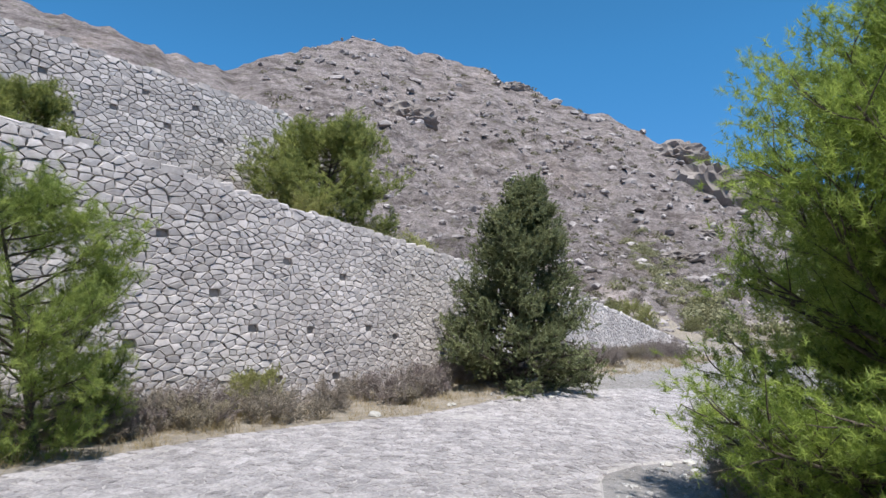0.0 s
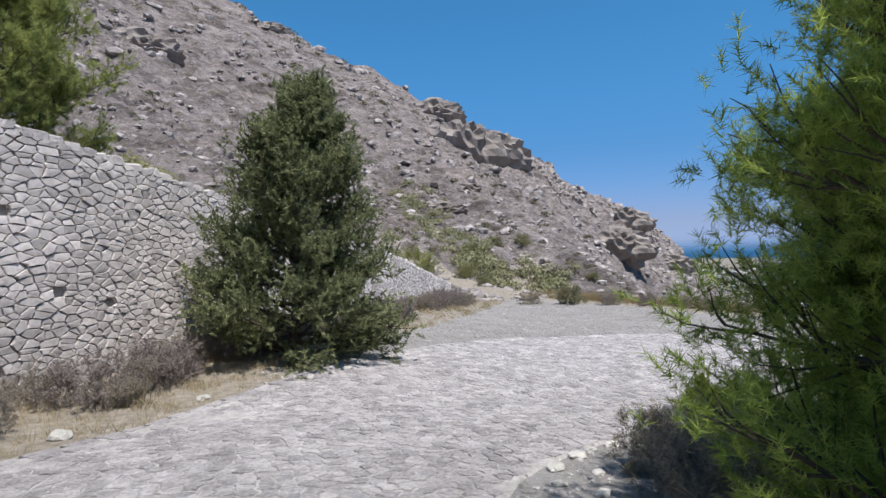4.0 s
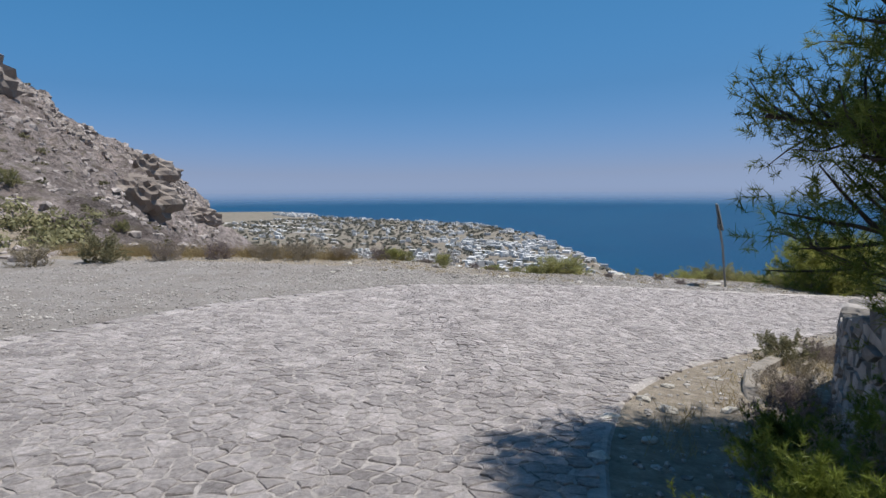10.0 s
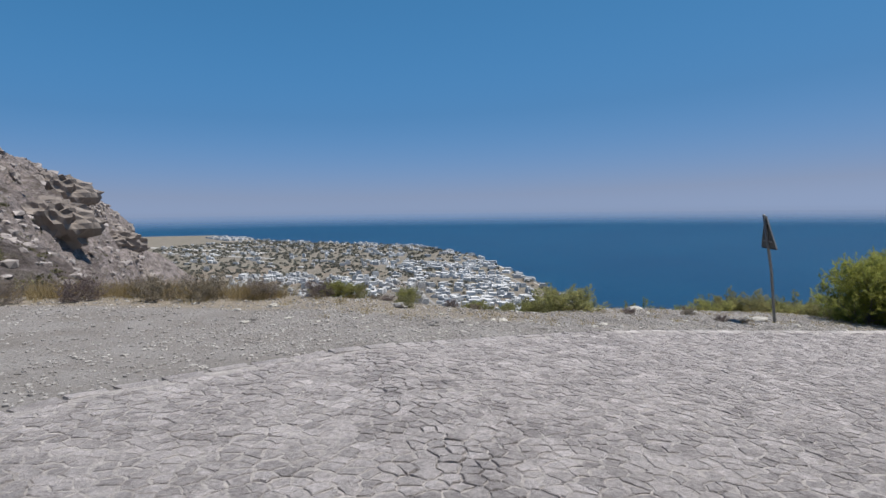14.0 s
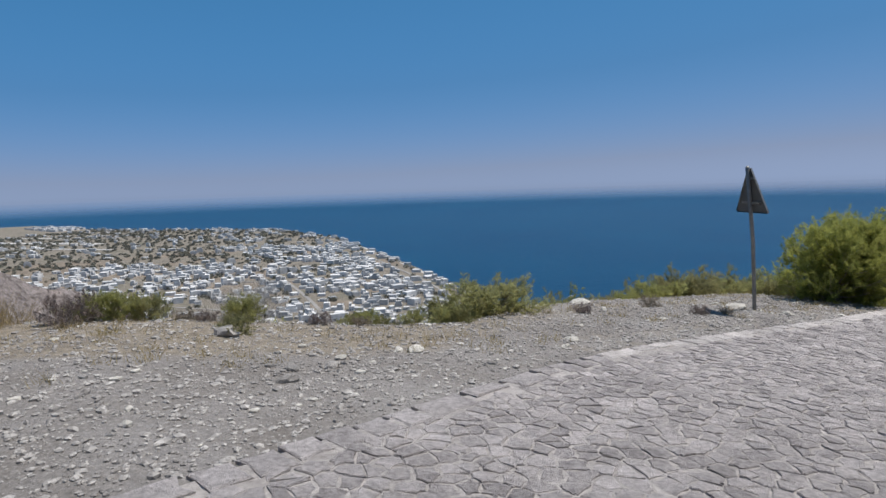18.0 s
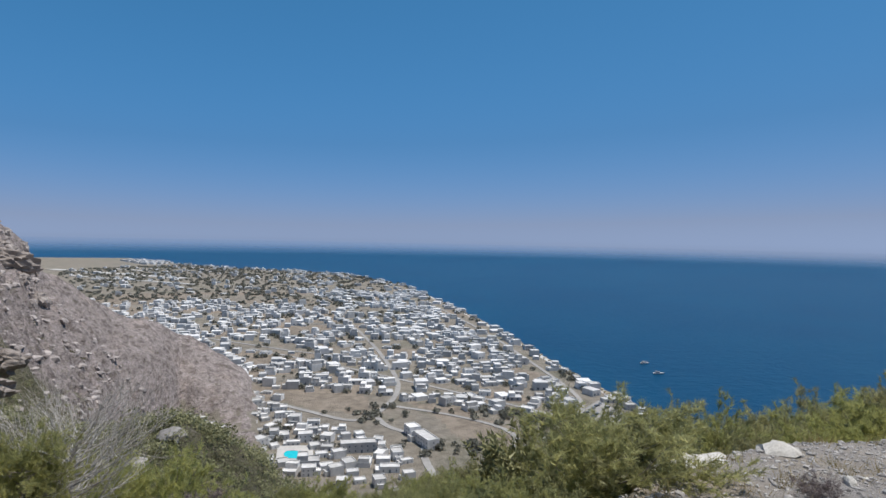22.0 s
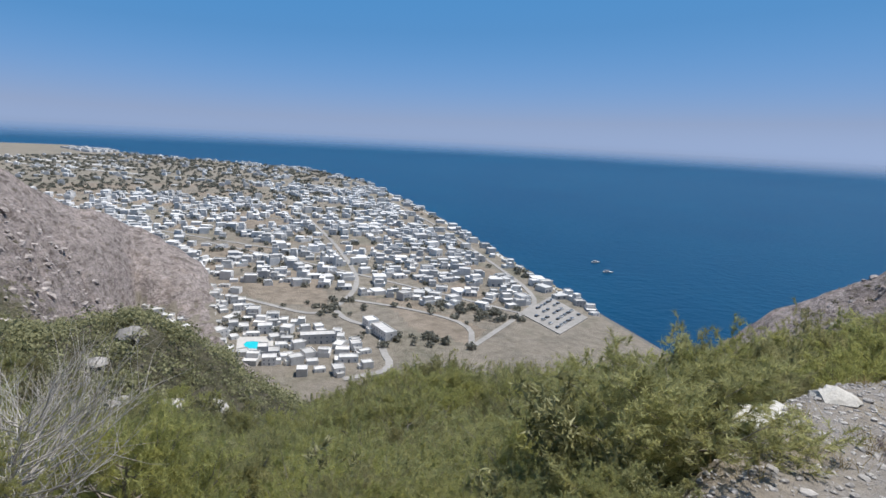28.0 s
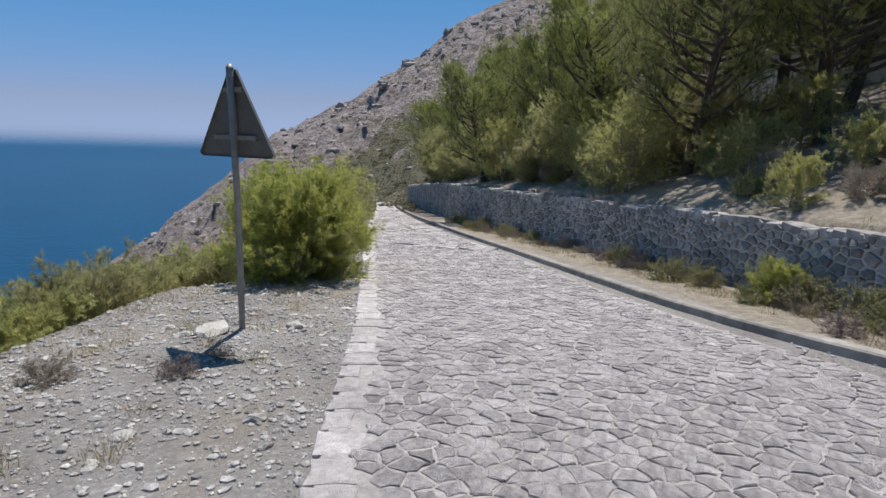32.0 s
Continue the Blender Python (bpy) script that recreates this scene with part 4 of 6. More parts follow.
# darker needles put the pine's shade into the colour of these bushes
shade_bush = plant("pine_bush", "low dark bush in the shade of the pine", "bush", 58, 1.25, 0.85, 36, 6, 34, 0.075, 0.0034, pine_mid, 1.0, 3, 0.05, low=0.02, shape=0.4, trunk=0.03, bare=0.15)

# things with a place of their own
stand(pine_t, -7.3, -26.4, size=1.5, turn=30, stretch=0.85)
stand(pines[1], -9.2, -24.6, size=1.0, turn=130, label="low pine on the terrace above the wall", stretch=0.7)
stand(pine_t, -2.7, -31.9, size=0.85, turn=80, label="dark pine in front of the upper terrace wall")
stand(pines[0], -5.2, -26.4, size=0.6, turn=40, label="small pine on the edge of the terrace")
stand(pines[1], -6.9, -25.2, size=0.6, turn=200, label="small pine on the edge of the terrace")
stand(bushes[0], -1.35, -26.1, size=0.62, turn=15, label="small green bush at the foot of the tall wall")
stand(pines[0], -21.2, -14.0, size=0.85, turn=60, label="small pine at the end of the terrace wall")
stand(shade_bush, 0.4, -17.0, size=0.5, turn=80)
stand(shade_bush, 0.95, -15.6, size=0.5, turn=120)
for k, (x, y, size) in enumerate(((0.75, -17.35, 0.42), (0.35, -15.4, 0.35), (1.9, -17.3, 0.45))):
    stand(shade_bush, x, y, turn=70 * k, size=size)
for k, (x, y, size) in enumerate(((1.6, -18.75, 0.9), (2.4, -19.0, 1.0), (1.15, -18.2, 0.8), (0.75, -16.2, 0.8), (1.5, -17.6, 0.9), (1.3, -16.9, 0.8), (2.1, -18.2, 0.9), (3.1, -19.3, 0.9), (0.5, -13.9, 0.6), (0.55, -12.6, 0.6))):
    stand(dry_bushes[k % 2], x, y, turn=95 * k, size=size, label="dry brown scrub in the shade of the pine")
for k, x in enumerate((-6.4, -6.2, -6.0, -5.8, -5.6, -5.2, -4.9, -5.7, -5.9, -5.4)):
    y = float(interp(x, RIM)) + (0.35 if k < 7 else 0.75)
    stand((bushes + scrubs)[k % 4], x, y, turn=88 * k, size=0.18 + 0.04 * (k % 3), label="low green bush on the rim of the slope", group="bushes on the rim")
stand(bushes[1], -4.6, -1.75, size=0.9, stretch=0.78, turn=40, label="rounded green pine bush on the rim of the road")
stand(lime_bush, 2.4, 2.0, size=1.05, turn=10)
stand(lime_bush, 3.5, 3.1, size=1.2, turn=100, label="bright green pine bush beside the road")
stand(lime_bush, 6.0, -4.15, size=0.42, turn=200, label="small bright bush between kerb and wall")
stand(pines[1], -8.35, -2.35, size=0.62, turn=10, label="thin pine with bare lower twigs on the rim", stretch=1.1)
stand(dead_bush, -7.85, -3.5, turn=0, size=0.45)
stand(dead_bush, -5.7, 1.0, turn=120, size=0.5)
stand(dead_bush, -3.6, 2.6, turn=220, size=0.55)
stand(dead_bush, -2.6, 2.2, turn=20, size=0.45)
for k, (x, y, s) in enumerate(((12.9, -4.1, 1.05), (12.6, -1.2, 0.8), (15.4, 1.8, 0.78), (17.2, -4.2, 1.1), (19.5, 6.0, 0.72), (24, 10.5, 0.8), (30, 17, 0.8), (37, 24, 0.85), (22, 1, 1.1), (33, 11, 1.0), (42, 18, 1.1), (18.5, -12.5, 1.0), (28, 12.5, 0.9), (25, -3, 1.2), (19.2, 1.6, 1.05), (20.5, -2.4, 1.15), (38, 13, 1.1), (46, 27, 1.0), (20, 9.5, 0.7), (33, 22, 0.75))):
    stand(tall_pines[k % 2], x, y, turn=47 * k, size=s, group="pines above the wall")
for k, (x, y, s) in enumerate(((9.0, -2.2, 0.5), (10.2, -1.2, 0.45), (12.0, 0.6, 0.6), (8.0, -4.0, 0.4), (9.9, -5.9, 0.5), (13.0, -3.6, 0.6), (9.6, -0.2, 0.42), (10.8, -0.2, 0.55), (10.9, 1.6, 0.5), (10.6, -2.9, 0.6), (9.6, -4.9, 0.5), (8.9, -6.3, 0.45), (12.2, -5.9, 0.65), (11.2, -7.2, 0.5), (13.4, 2.6, 0.75), (14.4, 4.3, 0.7), (16.5, 5.4, 0.8), (18, 9.0, 0.9), (20.6, 9.6, 1.0), (24.5, 14.2, 1.1), (29, 18.5, 1.2), (34, 24.5, 1.3), (27, 20.3, 1.1), (16.0, 3.6, 1.1), (18.6, 4.0, 1.2), (21.5, 6.4, 1.3))):
    if not inside(np.float64(x), np.float64(y), BANK) or dist_line(np.float64(x), np.float64(y), INNER) < 0.7:
        continue
    stand(pines[k % 3], x, y, turn=61 * k, size=s, label="small bright pine on the bank above the wall", group="small pines on the bank")

stand(lime_bush, 2.9, 2.5, size=1.1, turn=240)
gen = np.random.default_rng(77)
for k in range(44):
    u = gen.uniform(19, 46)
    x, y = bend_face.spot(u)
    nx, ny = bend_face.out(u)
    o = 0.9 + 4.2 * gen.uniform() ** 1.4
    stand(pines[k % 3], x - nx * o, y - ny * o, turn=gen.uniform(0, 360), size=gen.uniform(0.55, 0.9) * (0.75 + 0.016 * u), label="green pine on the bank above the wall", group="small pines on the bank")
for k in range(40):
    u = gen.uniform(7, 34)
    x, y = bend_face.spot(u)
    nx, ny = bend_face.out(u)
    o = gen.uniform(0.15, 0.95)
    stand((dry_bushes + scrubs)[k % 4], x + nx * o, y + ny * o, turn=gen.uniform(0, 360), size=gen.uniform(0.3, 0.6), label="low grey-green scrub between kerb and wall", group="scrub by the kerb")
for k in range(60):
    u = gen.uniform(10, 36)
    x, y = bend_face.spot(u)
    nx, ny = bend_face.out(u)
    o = 0.7 + 7.5 * gen.uniform()
    stand((dry_bushes + scrubs)[k % 4], x - nx * o, y - ny * o, turn=gen.uniform(0, 360), size=gen.uniform(0.5, 1.15), label="low dry scrub bush on the bank above the wall", group="scrub on the bank")

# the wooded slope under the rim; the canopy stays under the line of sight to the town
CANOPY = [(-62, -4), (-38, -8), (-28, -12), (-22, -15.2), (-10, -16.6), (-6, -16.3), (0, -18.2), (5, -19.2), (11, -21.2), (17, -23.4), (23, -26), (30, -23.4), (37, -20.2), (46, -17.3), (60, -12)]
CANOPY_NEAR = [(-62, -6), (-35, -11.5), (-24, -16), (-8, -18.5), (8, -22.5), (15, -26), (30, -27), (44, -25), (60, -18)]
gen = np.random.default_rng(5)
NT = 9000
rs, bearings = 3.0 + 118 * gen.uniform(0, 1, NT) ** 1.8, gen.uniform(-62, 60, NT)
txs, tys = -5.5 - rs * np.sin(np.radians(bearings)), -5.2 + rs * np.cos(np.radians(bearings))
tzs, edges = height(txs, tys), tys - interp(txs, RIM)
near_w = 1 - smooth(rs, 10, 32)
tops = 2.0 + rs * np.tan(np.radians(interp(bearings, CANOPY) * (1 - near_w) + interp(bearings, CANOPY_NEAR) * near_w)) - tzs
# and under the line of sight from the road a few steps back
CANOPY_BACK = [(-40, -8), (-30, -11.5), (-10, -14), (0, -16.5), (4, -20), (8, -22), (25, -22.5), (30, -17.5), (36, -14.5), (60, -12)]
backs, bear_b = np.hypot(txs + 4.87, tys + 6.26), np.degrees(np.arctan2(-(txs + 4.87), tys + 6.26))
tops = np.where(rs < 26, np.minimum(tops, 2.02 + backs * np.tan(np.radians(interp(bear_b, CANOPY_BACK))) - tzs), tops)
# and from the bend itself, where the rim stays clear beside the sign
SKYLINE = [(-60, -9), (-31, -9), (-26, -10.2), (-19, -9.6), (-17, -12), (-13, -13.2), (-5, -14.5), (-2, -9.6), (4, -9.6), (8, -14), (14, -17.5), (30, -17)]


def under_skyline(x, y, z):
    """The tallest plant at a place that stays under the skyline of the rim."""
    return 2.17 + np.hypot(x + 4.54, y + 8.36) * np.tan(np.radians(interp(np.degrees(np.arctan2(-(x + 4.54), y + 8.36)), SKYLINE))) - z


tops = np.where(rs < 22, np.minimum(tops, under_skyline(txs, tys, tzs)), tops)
placed, pine_count = np.zeros((0, 2)), 0
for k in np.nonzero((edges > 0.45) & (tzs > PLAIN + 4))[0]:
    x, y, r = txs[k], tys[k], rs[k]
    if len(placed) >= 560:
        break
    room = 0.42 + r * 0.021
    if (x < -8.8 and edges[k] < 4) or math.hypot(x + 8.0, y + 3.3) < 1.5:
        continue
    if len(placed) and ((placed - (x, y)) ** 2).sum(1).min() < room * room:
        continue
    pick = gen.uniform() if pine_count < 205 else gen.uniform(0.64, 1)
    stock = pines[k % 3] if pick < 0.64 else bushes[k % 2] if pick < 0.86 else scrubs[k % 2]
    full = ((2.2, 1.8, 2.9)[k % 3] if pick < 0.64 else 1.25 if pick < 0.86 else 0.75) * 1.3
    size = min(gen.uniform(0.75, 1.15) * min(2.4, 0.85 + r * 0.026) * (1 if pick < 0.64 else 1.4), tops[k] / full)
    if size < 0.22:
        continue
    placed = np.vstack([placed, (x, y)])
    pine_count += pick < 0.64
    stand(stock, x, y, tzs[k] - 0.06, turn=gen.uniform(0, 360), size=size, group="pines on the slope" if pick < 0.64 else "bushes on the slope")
for k in range(26):
    x, y = gen.uniform(2.6, 26), 0
    y = float(interp(x, RIM)) + gen.uniform(-0.2, 3.0)
    stand(pines[k % 3], x, y, turn=gen.uniform(0, 360), size=gen.uniform(0.35, 0.6) + 0.022 * x, label="green pine along the edge of the lower road", group="pines along the lower road")
for k in range(110):
    u = gen.uniform(3, 36)
    x, y = tall_face.spot(u)
    nx, ny = tall_face.out(u)
    o = gen.uniform(0.3, 1.75)
    stand(dry_bushes[k % 2], x + nx * o, y + ny * o, turn=gen.uniform(0, 360), size=gen.uniform(0.55, 1.05), group="dry bushes along the tall wall", label="dry brown-grey thorn bush at the foot of the tall wall")
for k, (x, y, s) in enumerate(((-6.7, -3.75, 0.3), (-6.2, -3.6, 0.25), (-7.4, -4.6, 0.3), (-3.2, -1.6, 0.3), (-1.25, -0.95, 0.3), (-0.75, -0.75, 0.22), (-1.9, -0.4, 0.35), (-5.0, -2.9, 0.35), (-12.4, -6.0, 1.0), (-11.5, -5.6, 1.2), (-14, -6.5, 1.1), (-15.2, -7.4, 1.2), (-16.4, -8.6, 1.3), (-17.4, -10, 1.3), (-13.2, -5.6, 0.9), (-10.4, -5.1, 0.9), (-9.4, -4.6, 0.8), (0.75, -9.9, 0.7), (0.9, -10.6, 0.5), (1.3, -9.2, 0.7), (4.2, -5.0, 0.6), (5.2, -4.6, 0.5), (6.9, -3.0, 0.6), (7.4, -2.6, 0.5), (9.2, -0.4, 0.6), (10.4, 0.6, 0.5), (8.2, -5.2, 0.7), (9.2, -3.2, 0.8), (10.4, -4.2, 0.8), (11.6, -2.2, 0.7), (7.6, -6.4, 0.7))):
    stand(scrubs[0] if k % 5 == 2 else dry_bushes[k % 2], x, y, turn=77 * k, size=s * (0.75 if x < -9 or x > 0.5 else 1), label="low dry scrub bush beside the road", group="scrub beside the road")
for k in range(30):
    a = radians(gen.uniform(62, 100))
    r = gen.uniform(22, 50)
    stand((scrubs + dry_bushes)[k % 4], CX - r * math.sin(a), CY + r * math.cos(a), turn=gen.uniform(0, 360), size=gen.uniform(0.6, 1.4), label="grey-green scrub bush on the rocky hillside", group="scrub on the hillside")

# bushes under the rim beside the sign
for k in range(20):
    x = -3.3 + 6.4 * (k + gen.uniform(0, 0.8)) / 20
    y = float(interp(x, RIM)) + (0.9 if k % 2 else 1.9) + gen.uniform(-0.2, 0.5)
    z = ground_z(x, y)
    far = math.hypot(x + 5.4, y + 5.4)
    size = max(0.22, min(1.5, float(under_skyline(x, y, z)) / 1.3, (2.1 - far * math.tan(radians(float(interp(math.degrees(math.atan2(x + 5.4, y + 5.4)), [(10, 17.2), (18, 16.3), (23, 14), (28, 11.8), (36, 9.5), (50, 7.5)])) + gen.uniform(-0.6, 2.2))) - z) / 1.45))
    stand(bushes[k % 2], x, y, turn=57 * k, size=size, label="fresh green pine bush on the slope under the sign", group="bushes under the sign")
for k in range(8):
    x = -9.6 + 2.2 * (k + gen.uniform(0, 0.8)) / 8
    y = float(interp(x, RIM)) + gen.uniform(0.0, 0.45)
    stand((bushes + bushes + dry_bushes)[k % 6], x, y, turn=83 * k, size=gen.uniform(0.2, 0.32), label="low green bush on the rim of the road", group="bushes on the rim")
for k, (x, y) in enumerate(((-5.0, -0.2), (-4.2, 0.6), (-6.6, -0.6), (-7.2, 0.3), (-3.2, 1.2), (-5.8, 0.9))):
    stand(dead_bush, x, y, turn=50 * k, size=0.45 + 0.08 * (k % 3), label="leafless bleached grey bush among the pines", group="bare bushes on the slope")


# ---- the town on the plain ----
whitewash = simple("whitewashed walls", (0.47, 0.465, 0.46), (0.76, 0.75, 0.745), 0.3, 0.9, island=0.25, strength=0.1)
roof_white = simple("pale flat roofs", (0.44, 0.43, 0.42), (0.78, 0.77, 0.76), 0.25, 0.9, island=0.3, strength=0.1)
shutter = simple("dark blue shutters and panes", (0.07, 0.09, 0.12), (0.15, 0.19, 0.24), 2.0, 0.4)
street_mat = simple("dusty asphalt", (0.23, 0.22, 0.21), (0.38, 0.365, 0.35), 0.4, 0.95)
tile_mat = simple("pale terrace paving", (0.42, 0.40, 0.38), (0.6, 0.58, 0.55), 0.5, 0.9)


def plain_z(x, y):
    return float(land(np.float64(x), np.float64(y)))


def box_geo(x0, x1, y0, y1, z0, z1):
    v = [(x, y, z) for z in (z0, z1) for x, y in ((x0, y0), (x1, y0), (x1, y1), (x0, y1))]
    return v, [(3, 2, 1, 0), (4, 5, 6, 7), (0, 1, 5, 4), (1, 2, 6, 5), (2, 3, 7, 6), (3, 0, 4, 7)]


def boxes_geo(list_):
    verts, faces = [], []
    for b in list_:
        v, f = box_geo(*b)
        n = len(verts)
        verts += v
        faces += [tuple(i + n for i in q) for q in f]
    return verts, faces


window_mesh = bpy.data.meshes.new("window")
window_mesh.from_pydata(*[(a if k == 0 else []) if k < 2 else a for k, a in enumerate((boxes_geo([(-0.4, 0.4, -0.07, 0.05, 0.1, 1.2)])[0], [], boxes_geo([(-0.4, 0.4, -0.07, 0.05, 0.1, 1.2)])[1]))])
window_mesh.materials.append(shutter)
door_mesh = bpy.data.meshes.new("door")
dv, df = boxes_geo([(-0.6, 0.6, -0.07, 0.05, 0, 2.2)])
door_mesh.from_pydata(dv, [], df)
door_mesh.materials.append(shutter)


def house(name, label, blocks):
    """A whitewashed house of flat-roofed blocks (x0, x1, y0, y1, height, foot)."""
    root = empty(name, label, "house", "houses of the town")
    for x0, x1, y0, y1, h, foot in blocks:
        t = 0.3
        v = []
        for k, z in ((0, foot - 1.5), (0, h + 0.7), (t, h + 0.7), (t, h - 0.3)):
            v += [(x0 + k, y0 + k, z), (x1 - k, y0 + k, z), (x1 - k, y1 - k, z), (x0 + k, y1 - k, z)]
        mesh_part("wall", v, [(r * 4 + i, r * 4 + (i + 1) % 4, r * 4 + 4 + (i + 1) % 4, r * 4 + 4 + i) for r in range(3) for i in range(4)], whitewash, root)
        v, f = boxes_geo([(x0 + t, x1 - t, y0 + t, y1 - t, h - 0.25, h)])
        mesh_part("roof", v, f, roof_white, root)
    x0, x1, y0, y1, h, foot = blocks[0]
    for floor_ in range(max(1, int(h / 3))):
        n = max(2, int((x1 - x0) / 3.5))
        for k in range(n):
            x = x0 + (x1 - x0) * (k + 0.5) / n
            ob = new("door" if floor_ == 0 and k == n // 2 else "window", door_mesh if floor_ == 0 and k == n // 2 else window_mesh)
            ob.parent = root
            ob.location = (x, y0, floor_ * 3.0 + (0 if ob.name.startswith("door") else 0.9))
        ob = new("window", window_mesh)
        ob.parent, ob.location, ob.rotation_euler = root, (x1, (y0 + y1) / 2, floor_ * 3.0 + 0.9), (0, 0, radians(90))
    return root


houses = [
    house("house", "small white cubic house with a flat roof", [(-5, 5, -4, 4, 3.2, 0)]),
    house("house", "white two-storey house with a flat roof terrace", [(-5.5, 5.5, -4.5, 4.5, 6.2, 0), (5.5, 9.0, -3, 3, 3.1, 0)]),
    house("house", "white house with a stepped upper storey", [(-7, 7, -5, 5, 3.2, 0), (-6.5, 0, -4, 4.5, 6.2, 3)]),
    house("hotel", "long white hotel block of two storeys", [(-12, 12, -4.5, 4.5, 6.3, 0), (-13.5, -8, -8, -4.5, 3.2, 0)]),
    house("house", "low white house with a walled yard", [(-6, 6, -3.5, 3.5, 3.3, 0), (-9, -6, -5, 4, 2.0, 0)]),
]
gen = np.random.default_rng(17)
spots_ = []


def free_spot(x, y, room):
    return all((x - a) ** 2 + (y - b) ** 2 > (room + c) ** 2 for a, b, c in spots_)


def house_at(proto, x, y, turn, size=1.0, label=""):
    m = pose(x, y, plain_z(x, y), 0, 0, turn) @ Matrix.Scale(size, 4)
    if not proto.get("placed"):
        proto["placed"] = 1
        proto.matrix_basis = m
        ob = proto
    else:
        keep_scale = proto.scale.copy()
        proto.scale = (1, 1, 1)
        ob = copy_thing(proto, m)
        proto.scale = keep_scale
    return tagged(ob, label)


STREETS = [[(-214, 356), (-171, 341), (-142, 331), (-132, 347), (-135, 409), (-160, 470), (-230, 600), (-330, 760)], [(-132, 347), (-117, 327), (-89, 319), (-85, 289), (-69, 261), (-90, 243)], [(-36, 305), (-10, 381), (2, 425), (-40, 530), (-130, 740), (-290, 1040)], [(-36, 305), (-41, 346), (-85, 366), (-128, 372)], [(-10, 381), (-90, 420), (-200, 470), (-330, 520)], [(-60, 560), (-200, 500), (-420, 560)], [(-150, 740), (-330, 690), (-520, 700)]]
FIXED = [(3, -120, 287, 25, "long white hotel beside the blue pool"), (2, -137, 262, 25, "white house below the pool terrace"), (1, -100, 322, -50, "white hotel wing beside the road"), (3, -88, 308, -48, "long white hotel block along the road"), (4, -95, 266, 20, "low white vaulted house beside the loop road"), (2, -170, 292, 30, "white house beside the pool")]
for k, x, y, turn, label in FIXED:
    house_at(houses[k], x, y, turn, 0.8, label)
    spots_.append((x, y, 8.0))
spots_.append((-149, 271, 9.0))


def built_up(x, y):
    """How likely a house stands at each place."""
    d = coast(x) - y
    p = np.where(d < 330, 0.95, np.where(d < 480, 0.55, 0.17)) * np.where(roughness(x, y, 38, 3) > -0.12, 1.0, 0.4) * np.where(y > 1150, np.where(d > 160, 0.12, 0.4), 1.0)
    p = np.where((y < 850) & (d > 330), np.maximum(p, 0.7 * np.where(roughness(x, y, 30, 2) > -0.25, 1.0, 0.3)), p)
    p = np.where((np.degrees(np.arctan2(-x, y)) > 29) & (np.hypot(x, y) > 1050) & (d > 90), 0.05, p)
    p = np.where((y < 372) | ((y < 388) & (x < -100)), 0.0, p)
    p = np.where(inside(x, y, [(-285, 344), (-222, 376), (-176, 330), (-139, 313), (-100, 300), (-70, 262), (-100, 240), (-150, 252), (-210, 285)]), 1.0, p)
    bad = (d < 30) | fields(x, y) | inside(x, y, [(10, 436), (40, 384), (15, 338), (-16, 378)]) | (height(x, y) > PLAIN + 6)
    street = np.min([dist_line(x, y, s) for s in STREETS], 0)
    return np.where(bad | (street < 6.5), 0.0, p)


count = 0
xs = np.concatenate([gen.uniform(-285, -70, 1800), gen.uniform(-330, 40, 9000)])
ys = np.concatenate([gen.uniform(240, 376, 1800), gen.uniform(380, 700, 9000)])
for x, y, p in zip(xs, ys, built_up(xs, ys)):
    if count >= 296:
        break
    if gen.uniform() > p or not free_spot(x, y, 3.4):
        continue
    spots_.append((x, y, 4.0))
    house_at(houses[(0, 2, 1, 4, 0, 1)[count % 6]], x, y, 24 + gen.choice([0, 90, 180, 270]) + gen.normal(0, 16), gen.uniform(0.5, 0.78) if y < 376 else gen.uniform(0.58, 0.9))
    count += 1

